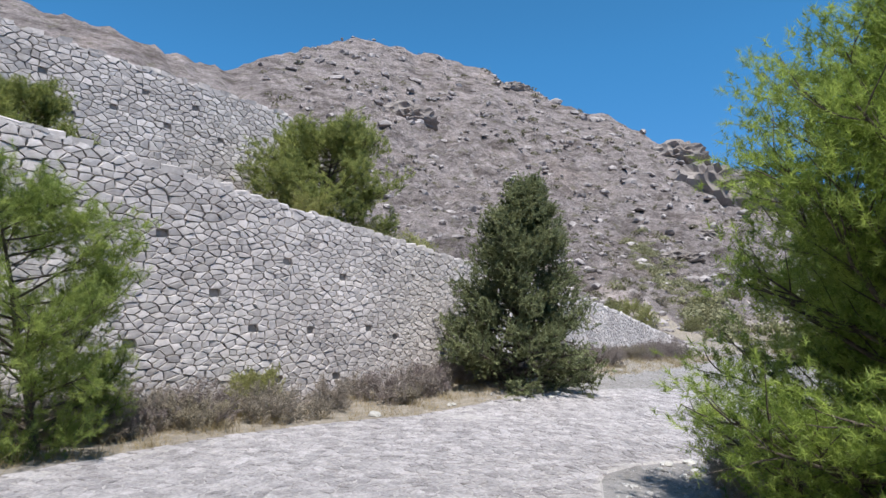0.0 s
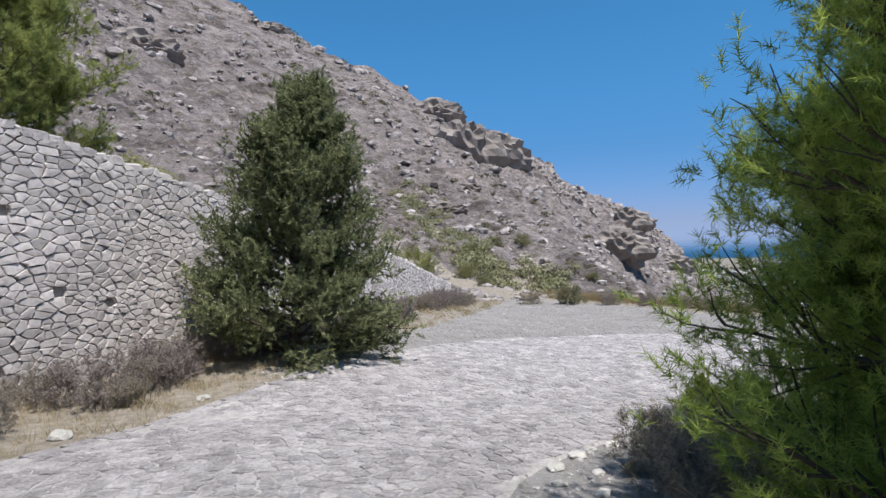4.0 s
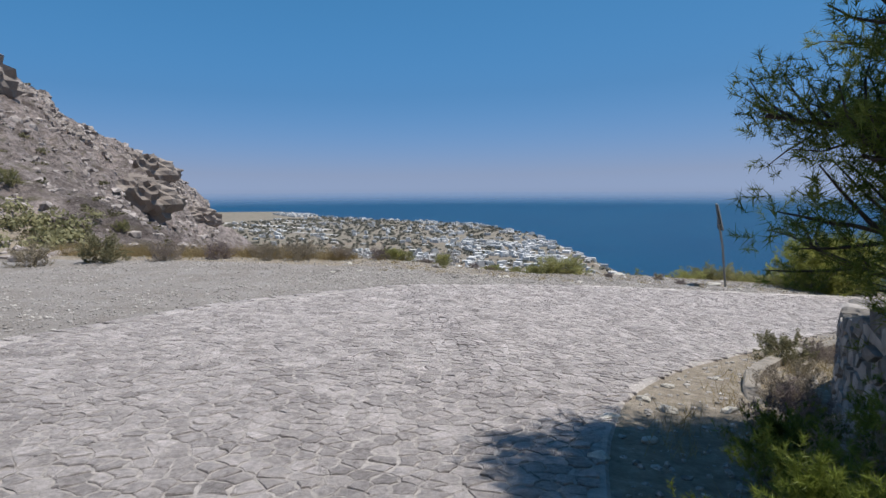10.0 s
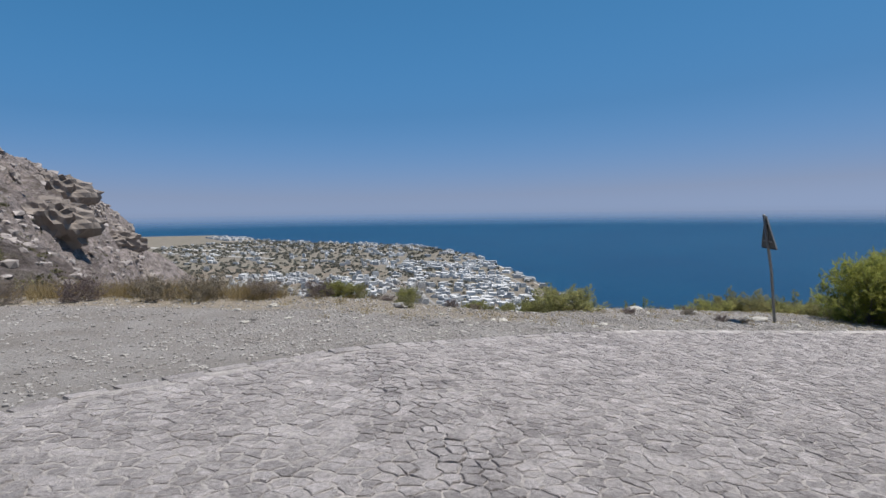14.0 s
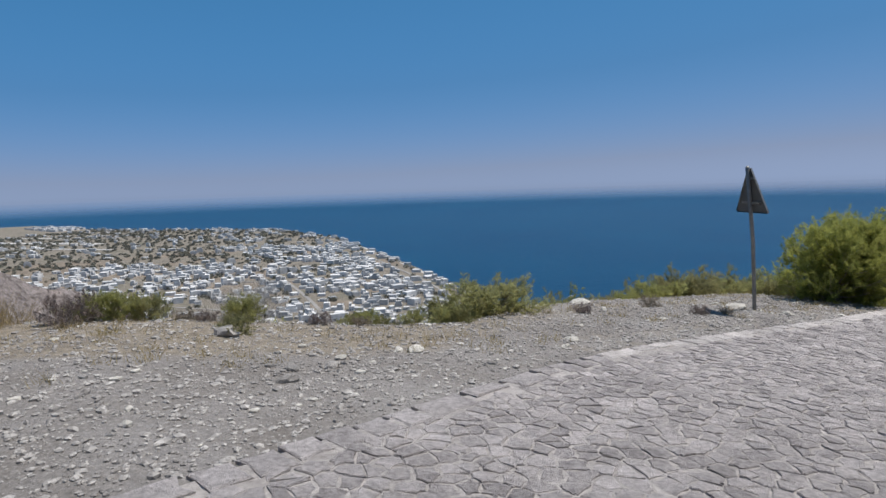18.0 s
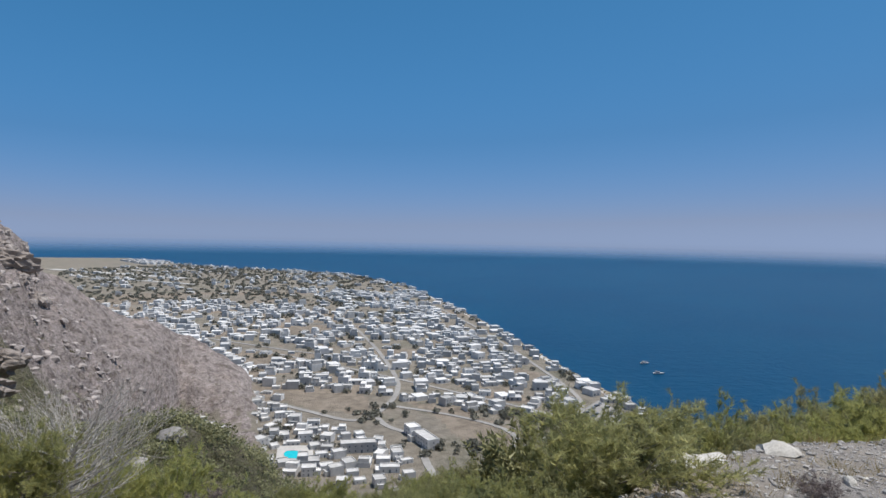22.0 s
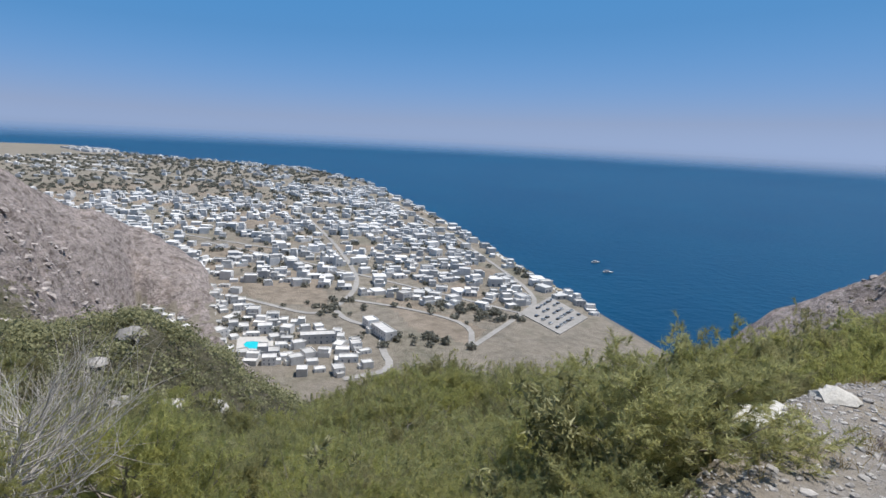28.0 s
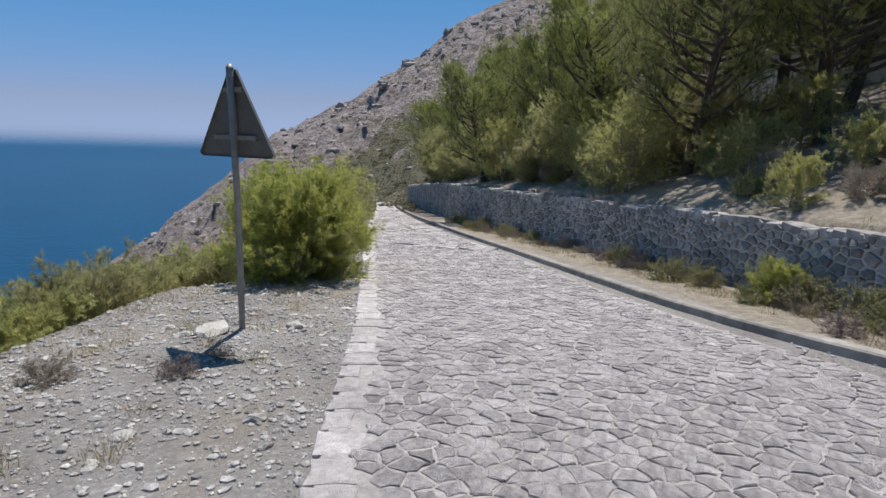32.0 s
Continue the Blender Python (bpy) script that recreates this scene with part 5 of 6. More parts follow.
# the rest of the town, too far to tell its houses apart
town_v, town_f, win_v, win_f, tree_c = [], [], [], [], []
ys = 380 + 1650 * gen.uniform(0, 1, 15000) ** 1.3
xs = gen.uniform(-1500, 30, 15000)
yaws = np.degrees(np.arctan2(-(xs + 5), ys + 5))
pick_ = (yaws < 47) & (yaws > -6)
xs, ys = xs[pick_], ys[pick_]
groves = roughness(xs, ys, 48, 3)
for x, y, p, grove in zip(xs, ys, built_up(xs, ys) * np.where(groves > 0.3, 0.3, 1.0), groves):
    if gen.uniform() > p * 0.95 or not (y > 640 or free_spot(x, y, 3.8)):
        if p > 0 and gen.uniform() < (0.6 if grove > 0.2 else 0.3):
            tree_c.append((x, y))
        continue
    if y <= 700:
        spots_.append((x, y, 4.2))
    w, d, h = gen.uniform(3.0, 8) * 0.85, gen.uniform(3.0, 7) * 0.85, gen.choice([2.8, 3.2, 3.4, 4.6, 6.2, 6.4])
    if y > 900:
        w, d = w * 1.2, d * 1.2
    a = radians(24 + gen.choice([0, 90]) + gen.normal(0, 14))
    z = plain_z(x, y)
    blocks = [(-w, w, -d, d, -1, h)]
    if gen.uniform() < 0.45:
        blocks.append((-w * 0.9, 0, -d * 0.8, d * 0.9, h, h + 2.8))
    if gen.uniform() < 0.6:
        e = gen.uniform(-0.4, 0.4) * d
        blocks.append((w, w + gen.uniform(1.5, 4.5), e - d * 0.5, e + d * 0.5, -1, h * gen.uniform(0.5, 0.8)))
    v, f = boxes_geo(blocks)
    n = len(town_v)
    town_v += [(x + p0 * math.cos(a) - p1 * math.sin(a), y + p0 * math.sin(a) + p1 * math.cos(a), z + p2) for p0, p1, p2 in v]
    town_f += [tuple(i + n for i in q) for q in f]
    if y < 1000:
        v, f = boxes_geo([(-w * 0.7, -w * 0.35, -d - 0.1, -d + 0.1, 0.6, 2.3), (w * 0.2, w * 0.5, -d - 0.1, -d + 0.1, 0.6, 2.3), (w - 0.1, w + 0.1, -d * 0.4, d * 0.1, 0.6, 2.2)])
        n = len(win_v)
        win_v += [(x + p0 * math.cos(a) - p1 * math.sin(a), y + p0 * math.sin(a) + p1 * math.cos(a), z + p2) for p0, p1, p2 in v]
        win_f += [tuple(i + n for i in q) for q in f]
for k in range(70):
    x = gen.uniform(-1850, -1560)
    y = float(coast(np.float64(x))) - gen.uniform(40, 190)
    v, f = boxes_geo([(x - 9, x + 9, y - 7, y + 7, plain_z(x, y) - 2, plain_z(x, y) + gen.uniform(4, 9))])
    n = len(town_v)
    town_v += v
    town_f += [tuple(i + n for i in q) for q in f]
tagged(mesh_part("distant_houses", town_v, town_f, whitewash), "dense white flat-roofed houses of the distant town", "houses", kind="stuff")
tagged(mesh_part("distant_windows", win_v, win_f, shutter), "small dark windows of the distant houses", "windows", kind="stuff")


def leaf_clumps(name, label, category, centres, size, count, leaf, material, seed, squash=0.8):
    """Rounded, ragged clumps of leaves in one mesh; centres as x, y, z and a size for each."""
    g = np.random.default_rng(seed)
    c = np.repeat(np.asarray(centres, float), count, 0)
    s = np.repeat(np.asarray(size, float), count)[:, None]
    d = unit(g.normal(size=(len(c), 3)))
    d[:, 2] = np.abs(d[:, 2]) * squash
    p = c + d * s * g.uniform(0.45, 1.05, (len(c), 1))
    a = unit(np.cross(d + g.normal(0, 0.5, d.shape), g.normal(size=d.shape)))
    b = unit(np.cross(a, d + g.normal(0, 0.4, d.shape)))
    k = s * leaf * g.uniform(0.6, 1.3, (len(c), 1))
    verts = np.stack([p - a * k, p + a * k, p + b * k * 1.4], 1).reshape(-1, 3)
    tint = np.clip(np.repeat(g.uniform(0, 1, len(centres)), count) * 0.7 + g.uniform(0, 0.3, len(c)), 0, 1)
    return tagged(new(name, tri_mesh(name, verts, material, tint)), label, category, kind="stuff")


town_green = leaf_material("town trees", (0.12, 0.122, 0.098), (0.26, 0.26, 0.205))
for k in range(260):
    cx, cy = ((-692, 1010), (-561, 979), (-449, 939), (-442, 1024), (-433, 717), (-294, 576), (-52, 374), (-33, 367), (-69, 304), (-160, 300), (-128, 352), (-300, 800))[k % 12]
    s = 16 if cy < 420 else 45
    tree_c.append((cx + gen.normal(0, s), cy + gen.normal(0, s * 0.6)))
tree_c = [(x, y) for x, y in tree_c if float(coast(np.float64(x))) - y > 20]
leaf_clumps("distant_trees", "dark green trees between the houses of the town", "trees", [(x, y, plain_z(x, y) + 1.0) for x, y in tree_c], [gen.uniform(1.2, 3.0) * (1 + y / 1500) for x, y in tree_c], 44, 0.34, town_green, 3)


def strip(name, label, line, width, lift, material):
    line = resample(rounded(line, 2), 9)
    bm = bmesh.new()
    rows = []
    for i, (x, y) in enumerate(line):
        (x0, y0), (x1, y1) = line[max(i - 1, 0)], line[min(i + 1, len(line) - 1)]
        d = math.hypot(x1 - x0, y1 - y0)
        nx, ny = -(y1 - y0) / d * width / 2, (x1 - x0) / d * width / 2
        gz = ground_z(x, y)
        rows.append([bm.verts.new((x + nx * s, y + ny * s, max(plain_z(x, y), gz) + h)) for s, h in ((1, lift), (-1, lift), (-1, lift - 2), (1, lift - 2))])
    for a, b in zip(rows, rows[1:]):
        for k in range(4):
            bm.faces.new((a[k], a[(k + 1) % 4], b[(k + 1) % 4], b[k]))
    bmesh.ops.recalc_face_normals(bm, faces=bm.faces)
    return tagged(part(name, bm, material), label, "road", kind="structure")


for k, s in enumerate(STREETS):
    strip("road_town", "pale dusty street of the town", s, 3.6 if k > 1 else 4.0, 0.35, street_mat)
strip("road_runway", "pale runway on the far plain", [(-1570, 1430), (-1000, 1300)], 34, 1.2, tile_mat)
strip("road_apron", "pale track on the far plain", [(-1300, 1240), (-860, 1150)], 14, 1.2, tile_mat)
strip("road_taxiway", "pale runway on the far plain", [(-1500, 1560), (-1260, 1500)], 20, 1.2, tile_mat)
strip("beach_path", "pale strip of sand along the sea", [(36, 424), (8, 482), (-38, 580), (-120, 770), (-268, 1075), (-450, 1410)], 9, 0.4, tile_mat)


def slab(name, label, poly, z, thick, material, kind="structure", category="pavement"):
    bm = bmesh.new()
    top = [bm.verts.new((x, y, z)) for x, y in poly]
    low = [bm.verts.new((x, y, z - thick)) for x, y in poly]
    bm.faces.new(top)
    for i in range(len(poly)):
        j = (i + 1) % len(poly)
        bm.faces.new((top[i], low[i], low[j], top[j]))
    bmesh.ops.recalc_face_normals(bm, faces=bm.faces)
    return tagged(part(name, bm, material), label, category, kind=kind)


PZ = plain_z(-149, 271)
slab("pavement_pool", "pale paved terrace round the pool", [(-164, 280), (-146, 286), (-134, 262), (-152, 256)], PZ + 0.5, 3.0, tile_mat)
pool_water, nt, b = mat("pool water", 0.1, 0.0, 0.5)
c = ramp(nt, noise_tex(nt, 0.6, 3, 0.5, coords(nt)), [(0.3, (0.01, 0.45, 0.52)), (0.7, (0.03, 0.58, 0.64))])
nt.links.new(c, b.inputs["Base Color"])
pool = empty("swimming_pool", "turquoise swimming pool on a paved terrace", "pool", at=(-149.5, 270.5, PZ + 0.5))
POOL = [(-6, 3.5), (-3, 5), (2, 5.2), (5, 3), (6, -1), (4.5, -4.5), (0, -5.5), (-3, -4), (-5.5, -0.5)]
v = [(x, y, 0.12) for x, y in POOL] + [(x, y, -0.3) for x, y in POOL]
n = len(POOL)
mesh_part("water_surface", v, [tuple(range(n))[::-1]] + [(i, (i + 1) % n, n + (i + 1) % n, n + i) for i in range(n)], pool_water, pool)
rim = [(x * s, y * s, h) for s, h in ((1.0, 0.2), (1.08, 0.2), (1.08, -0.3)) for x, y in POOL]
mesh_part("coping", rim, [(r * n + i, r * n + (i + 1) % n, (r + 1) * n + (i + 1) % n, (r + 1) * n + i) for r in (0, 1) for i in range(n)], roof_white, pool)
slab("pavement_parking", "pale gravel car park beside the beach", [(9, 432), (34, 386), (14, 344), (-11, 380)], plain_z(5, 385) + 0.6, 3.0, street_mat)

car_paints = [simple(n_, d_, l_, 1.0, 0.35) for n_, d_, l_ in (("white car paint", (0.7, 0.7, 0.7), (0.8, 0.8, 0.8)), ("dark car paint", (0.03, 0.03, 0.035), (0.06, 0.06, 0.07)), ("silver car paint", (0.35, 0.36, 0.37), (0.45, 0.46, 0.47)))]
for k, paint in enumerate(car_paints):
    car = empty("car", ("small white car", "small dark car", "small silver car")[k] + " parked beside the beach", "car", "parked cars")
    prof = [(-2.0, 0.35), (2.0, 0.35), (2.05, 0.8), (1.1, 0.95), (-2.0, 0.98)]
    v = [(x, s * 0.85, z) for s in (-1, 1) for x, z in prof]
    mesh_part("body", v, [(4, 3, 2, 1, 0), (5, 6, 7, 8, 9)] + [(i, (i + 1) % 5, 5 + (i + 1) % 5, 5 + i) for i in range(5)], paint, car)
    prof = [(-1.9, 0.97), (1.0, 0.95), (0.3, 1.45), (-1.5, 1.45)]
    v = [(x, s * (0.75 if z < 1 else 0.62), z) for s in (-1, 1) for x, z in prof]
    mesh_part("cabin", v, [(3, 2, 1, 0), (4, 5, 6, 7)] + [(i, (i + 1) % 4, 4 + (i + 1) % 4, 4 + i) for i in range(4)], shutter, car)
    for x in (-1.25, 1.3):
        for y in (-0.8, 0.8):
            v, f = tube([(x, y - 0.1, 0.32), (x, y + 0.1, 0.32)], [0.32, 0.32], 8)
            mesh_part("wheel", v, f + [tuple(range(8)), tuple(range(8, 16))], shutter, car)
    first = True
    for row in range(5):
        for col in range(7):
            if gen.uniform() < 0.3 or (row * 7 + col) % 3 != k:
                continue
            f, g = (row + 0.7) / 5.6, (col + 0.8) / 8
            x = (9 + (34 - 9) * f) * (1 - g) + (-11 + (14 + 11) * f) * g
            y = (432 + (386 - 432) * f) * (1 - g) + (380 + (344 - 380) * f) * g
            m = pose(x, y, plain_z(5, 385) + 0.6, 0, 0, 60 + gen.normal(0, 4))
            if first:
                car.matrix_basis, first = m, False
            else:
                copy_thing(car, m)

# sunshades along the beach
v, f = [], []
for k in range(330):
    t = gen.uniform(0, 1) ** 1.5
    y = 425 + 620 * t
    x = float(np.interp(y, [430, 480, 578, 773, 1079], [44, 20, -25, -108, -257])) - gen.uniform(4, 15)
    z = plain_z(x, y) + 2.2
    n = len(v)
    v += [(x, y, z + 0.5)] + [(x + 1.3 * math.cos(a), y + 1.3 * math.sin(a), z) for a in np.linspace(0, 2 * math.pi, 7)[:-1]] + [(x, y, z - 2.6)]
    f += [(n, n + 1 + i, n + 1 + (i + 1) % 6) for i in range(6)] + [(n + 7, n + 1, n + 3)]
tagged(mesh_part("sunshades", v, f, simple("straw sunshades", (0.30, 0.25, 0.18), (0.45, 0.38, 0.28), 0.5)), "rows of straw sunshades on the beach", "sunshades", kind="stuff")

hull_v = [(x, y, z) for z, k in ((-0.4, 0.8), (1.0, 1.0)) for x, y in ((-5 * k, -1.5 * k), (3 * k, -1.6 * k), (6 * k, 0), (3 * k, 1.6 * k), (-5 * k, 1.5 * k))]
boat = empty("motor_boat", "small white motor boat anchored off the beach", "boat", "anchored boats", at=(59, 615, SEA))
mesh_part("hull", hull_v, [(4, 3, 2, 1, 0), (5, 6, 7, 8, 9)] + [(i, (i + 1) % 5, 5 + (i + 1) % 5, 5 + i) for i in range(5)], whitewash, boat)
v, f = boxes_geo([(-3, 1, -1.1, 1.1, 1.0, 2.4)])
mesh_part("cabin", v, f, car_paints[2], boat)
boat.rotation_euler = (0, 0, 0.6)
copy_thing(boat, pose(67, 570, SEA, 0, 0, 15))


# ---- road sign ----
galvanised = simple("weathered galvanised steel", (0.17, 0.18, 0.185), (0.30, 0.31, 0.32), 12.0, 0.55, 0.5, 0.2, 0.004)
sign_back = simple("dull grey sign back", (0.10, 0.105, 0.11), (0.17, 0.175, 0.18), 10.0, 0.6, 0.3, 0.2, 0.004)
sign = empty("road_sign", "grey back of a triangular warning sign on a leaning steel post", "road sign", at=(0, 0, ground_z(0, 0)))
TOP = Vector((-0.37, -0.46, 2.5))
v, f = tube([Vector((0, 0, -0.3)), TOP * 0.5 + Vector((0.03, 0.02, 0)), TOP], [0.032, 0.032, 0.032], 12)
mesh_part("post", v, f + [tuple(range(24, 36))], galvanised, sign, False)
v, f = tube([TOP - Vector((0, 0, 0.002)), TOP + Vector((0, 0, 0.03))], [0.036, 0.02], 12)
mesh_part("post_cap", v, f + [tuple(range(12, 24))], galvanised, sign, False)
nx, ny = 0.982, 0.19
across, upward, ahead_ = Vector((-ny, nx, 0)), TOP.normalized(), Vector((nx, ny, 0))
apex = TOP + upward * 0.02 + ahead_ * 0.045


def plate(grow_, out0, out1):
    """A triangle with cut corners, hanging from the apex."""
    pts = []
    for s, w in ((0.03, 0.035), (0.77, 0.435), (0.80, 0.40)):
        pts += [(w + grow_, -s)]
    ring = pts + [(-a, b) for a, b in reversed(pts)]
    return [tuple(apex + across * a + upward * b + ahead_ * o) for o in (out0, out1) for a, b in ring]


v = plate(0, 0, 0.004)
mesh_part("plate", v, [tuple(range(6))[::-1], tuple(range(6, 12))] + [(i, (i + 1) % 6, 6 + (i + 1) % 6, 6 + i) for i in range(6)], sign_back, sign)
v = plate(0.004, -0.022, 0.006)
v2 = plate(0.0, -0.022, 0.006)
mesh_part("rim", v + v2, [(i, (i + 1) % 6, 6 + (i + 1) % 6, 6 + i) for i in range(6)] + [(12 + i, 18 + i, 18 + (i + 1) % 6, 12 + (i + 1) % 6) for i in range(6)] + [(i, 12 + i, 12 + (i + 1) % 6, (i + 1) % 6) for i in range(6)], galvanised, sign)
for s in (0.2, 0.62):
    c = apex - upward * s
    w = 0.34 * (s + 0.1)
    vs = [tuple(c + across * a + upward * b + ahead_ * o) for o in (-0.03, 0.0) for a, b in ((-w, -0.02), (w, -0.02), (w, 0.02), (-w, 0.02))]
    mesh_part("bracket", vs, [(3, 2, 1, 0), (4, 5, 6, 7), (0, 1, 5, 4), (1, 2, 6, 5), (2, 3, 7, 6), (3, 0, 4, 7)], galvanised, sign)

# ---- stones ----
rock_white = simple("bleached limestone rock", (0.40, 0.38, 0.35), (0.72, 0.69, 0.64), 6.0, 0.9, island=0.2, strength=0.6)
rock_grey = simple("grey limestone rock", (0.19, 0.178, 0.172), (0.55, 0.525, 0.505), 9.0, 0.9, island=0.35, strength=0.5)


def rock_geo(g, flat=0.6, fine=1):
    bm = bmesh.new()
    bmesh.ops.create_icosphere(bm, subdivisions=fine, radius=1.0)
    ax = g.uniform(0.7, 1.3, 3)
    for p in bm.verts:
        n = noise.noise(p.co * 1.4 + Vector(g.uniform(-9, 9, 3) * 0 + float(ax[0]) * 7)) * 0.5
        p.co = Vector((p.co.x * ax[0], p.co.y * ax[1], p.co.z * ax[2] * flat)) * (1 + n + g.uniform(-0.12, 0.12))
    v = np.array([p.co for p in bm.verts])
    f = np.array([[q.index for q in fc.verts] for fc in bm.faces])
    bm.free()
    return v, f


gen = np.random.default_rng(23)
shapes = [rock_geo(gen, 0.6, 2) for _ in range(4)]
small_shapes = [rock_geo(gen, 0.55, 1) for _ in range(8)]
tiny_shapes = [rock_geo(gen, 0.6, 0) for _ in range(12)]
rock_meshes = []
for v, f in shapes:
    me = bpy.data.meshes.new("rock")
    me.from_pydata(v.tolist(), [], f.tolist())
    rock_meshes.append(me)
white_meshes = [m.copy() for m in rock_meshes]
for m in rock_meshes:
    m.materials.append(rock_grey)
for m in white_meshes:
    m.materials.append(rock_white)


def rock_at(x, y, s, white=False, label="", flat=1.0, turn=None):
    ob = new("rock", (white_meshes if white else rock_meshes)[len(label) % 4 if label else int(gen.integers(4))])
    ob.matrix_basis = pose(x, y, ground_z(x, y) + s * 0.2 * flat, 0, 0, gen.uniform(0, 360) if turn is None else turn) @ Matrix.Diagonal((s, s * 0.75, s * flat, 1))
    return tagged(ob, label or ("pale limestone rock lying on the gravel" if white else "grey limestone rock lying on the gravel"), "rock", "" if label else "rocks beside the road")


rock_at(-0.33, 0.0, 0.17, True, "bleached white rock at the foot of the sign post", 0.8, 30)
rock_at(-3.95, -1.15, 0.42, True, "flat white rock ledge on the rim of the slope", 0.28, 45)
rock_at(-3.1, -0.45, 0.16, True, "white rock on the rim of the slope", 0.6)
rock_at(-8.0, -3.75, 0.17, False, "grey rock on the rim of the road")
rock_at(-7.45, -4.7, 0.16, False, "grey stone on the gravel shoulder")
rock_at(0.35, -0.4, 0.10, True, "small white stone beside the sign")
rock_at(-0.45, -14.0, 0.09, True, "white stone beside the inner edge of the road")
rock_at(0.05, -13.6, 0.08, True, "white stone by the kerb")
for k in range(24):
    t = gen.uniform(0, 1)
    x = gen.uniform(-10, 0.5)
    y = float(interp(x, RIM)) - gen.uniform(0.3, 3.2)
    rock_at(x, y, gen.uniform(0.03, 0.085), gen.uniform() < 0.4)
for x, y, s in ((-0.75, -15.6, 0.07), (-0.5, -15.0, 0.06), (-0.85, -14.6, 0.08), (-0.7, -13.7, 0.06), (-0.55, -12.9, 0.06), (-0.1, -12.0, 0.05), (1.2, -19.6, 0.08), (0.9, -19.2, 0.09), (0.6, -18.6, 0.07), (1.6, -19.8, 0.06), (1.4, -19.3, 0.05), (0.7, -18.9, 0.05), (1.9, -19.6, 0.07), (-3.1, -22.6, 0.1), (-1.9, -24.0, 0.14), (-4.9, -20.2, 0.14), (-5.3, -19.9, 0.11), (-4.4, -20.4, 0.1)):
    rock_at(x, y, s, True)


def scatter(name, label, category, points, sizes, material, seed, pool_):
    g = np.random.default_rng(seed)
    verts, faces, n = [], [], 0
    for (x, y, z), s in zip(points, sizes):
        v, f = pool_[int(g.integers(len(pool_)))]
        a = g.uniform(0, 6.28)
        c, d = math.cos(a), math.sin(a)
        q = np.stack([v[:, 0] * c - v[:, 1] * d, v[:, 0] * d + v[:, 1] * c, v[:, 2]], 1) * s * g.uniform(0.7, 1.3, 3) + (x, y, z)
        verts.append(q)
        faces.append(f + n)
        n += len(v)
    v, f = np.concatenate(verts), np.concatenate(faces)
    me = tri_mesh(name, v[f.ravel()], material)
    return tagged(new(name, me), label, category, kind="stuff")


pts = []
N = 70000
xs, ys = gen.uniform(-17, 3.5, N), gen.uniform(-22, 4, N)
r_in = inside(xs, ys, ROAD)
dr = ys - interp(xs, RIM)
near_edge = dist_line(xs, ys, OUTER_EDGE)
keep_ = (~r_in) & (~inside(xs, ys, BANK)) & (dr < 0.9) & (ys > wall_line(xs) + 1.5) & (gen.uniform(size=N) < np.where(near_edge < 2.2, 1.0, 0.55))
xs, ys = xs[keep_], ys[keep_]
zs = height(xs, ys)
sz = 0.008 + 0.032 * gen.uniform(size=len(xs)) ** 3.0
scatter("gravel", "loose grey and white gravel beside the cobbles", "gravel", np.stack([xs, ys, zs + sz * 0.2], 1), sz, rock_grey, 2, tiny_shapes)
N = 560
xs, ys = gen.uniform(-9, 1.5, N), gen.uniform(-8, 3, N)
ok = (~inside(xs, ys, ROAD)) & (ys - interp(xs, RIM) < 0.0) & (~inside(xs, ys, BANK))
xs, ys = xs[ok], ys[ok]
sz = 0.010 + 0.05 * gen.uniform(size=len(xs)) ** 4
scatter("loose_stones", "loose white stones on the gravel shoulder", "stones", np.stack([xs, ys, height(xs, ys) + sz * 0.2], 1), sz, rock_white, 4, small_shapes)

N = 100000
xs, ys = gen.uniform(-9.5, 2.4, N), gen.uniform(-9, 2.6, N)
ok = (~inside(xs, ys, ROAD)) & (ys - interp(xs, RIM) < 0.25) & (~inside(xs, ys, BANK)) & (gen.uniform(size=N) < 0.55 + 0.45 * roughness(xs, ys, 0.5, 3))
xs, ys = xs[ok], ys[ok]
sz = 0.005 + 0.02 * gen.uniform(size=len(xs)) ** 3
scatter("fine_gravel", "fine grey gravel on the shoulder of the road", "gravel", np.stack([xs, ys, height(xs, ys) + sz * 0.25], 1), sz, rock_grey, 14, tiny_shapes)
# boulders and scree on the hillsides
hill_rock = simple("hillside limestone", (0.21, 0.184, 0.175), (0.48, 0.435, 0.42), 1.5, 0.95, island=0.35, strength=0.6, dist=0.1)
N = 20000
a = np.radians(np.concatenate([gen.uniform(33, 118, N), gen.uniform(-72, -22, 2200)]))
r = np.concatenate([16 + 330 * gen.uniform(size=N) ** 1.25, 60 + 240 * gen.uniform(size=2200)])
xs, ys = CX - r * np.sin(a), CY + r * np.cos(a)
zs = height(xs, ys)
ok = (zs > PLAIN + 12) & (r < interp(np.degrees(a), FAR) + 4) & (ys > wall_line(xs) - 400 * (xs < -12)) & ((r > 26) | (np.degrees(a) > 66)) & (ys - interp(xs, RIM) * (np.degrees(a) < 40) < 900) & ((np.degrees(a) > 52) | (r > 70))
xs, ys, zs, r = xs[ok], ys[ok], zs[ok], r[ok]
sz = (0.09 + 1.0 * gen.uniform(size=len(xs)) ** 7) * np.clip(0.35 + r / 130, 0.4, 2.2)
scatter("boulders", "scree and pale boulders scattered on the hillside", "boulders", np.stack([xs, ys, zs], 1), sz, hill_rock, 6, tiny_shapes)
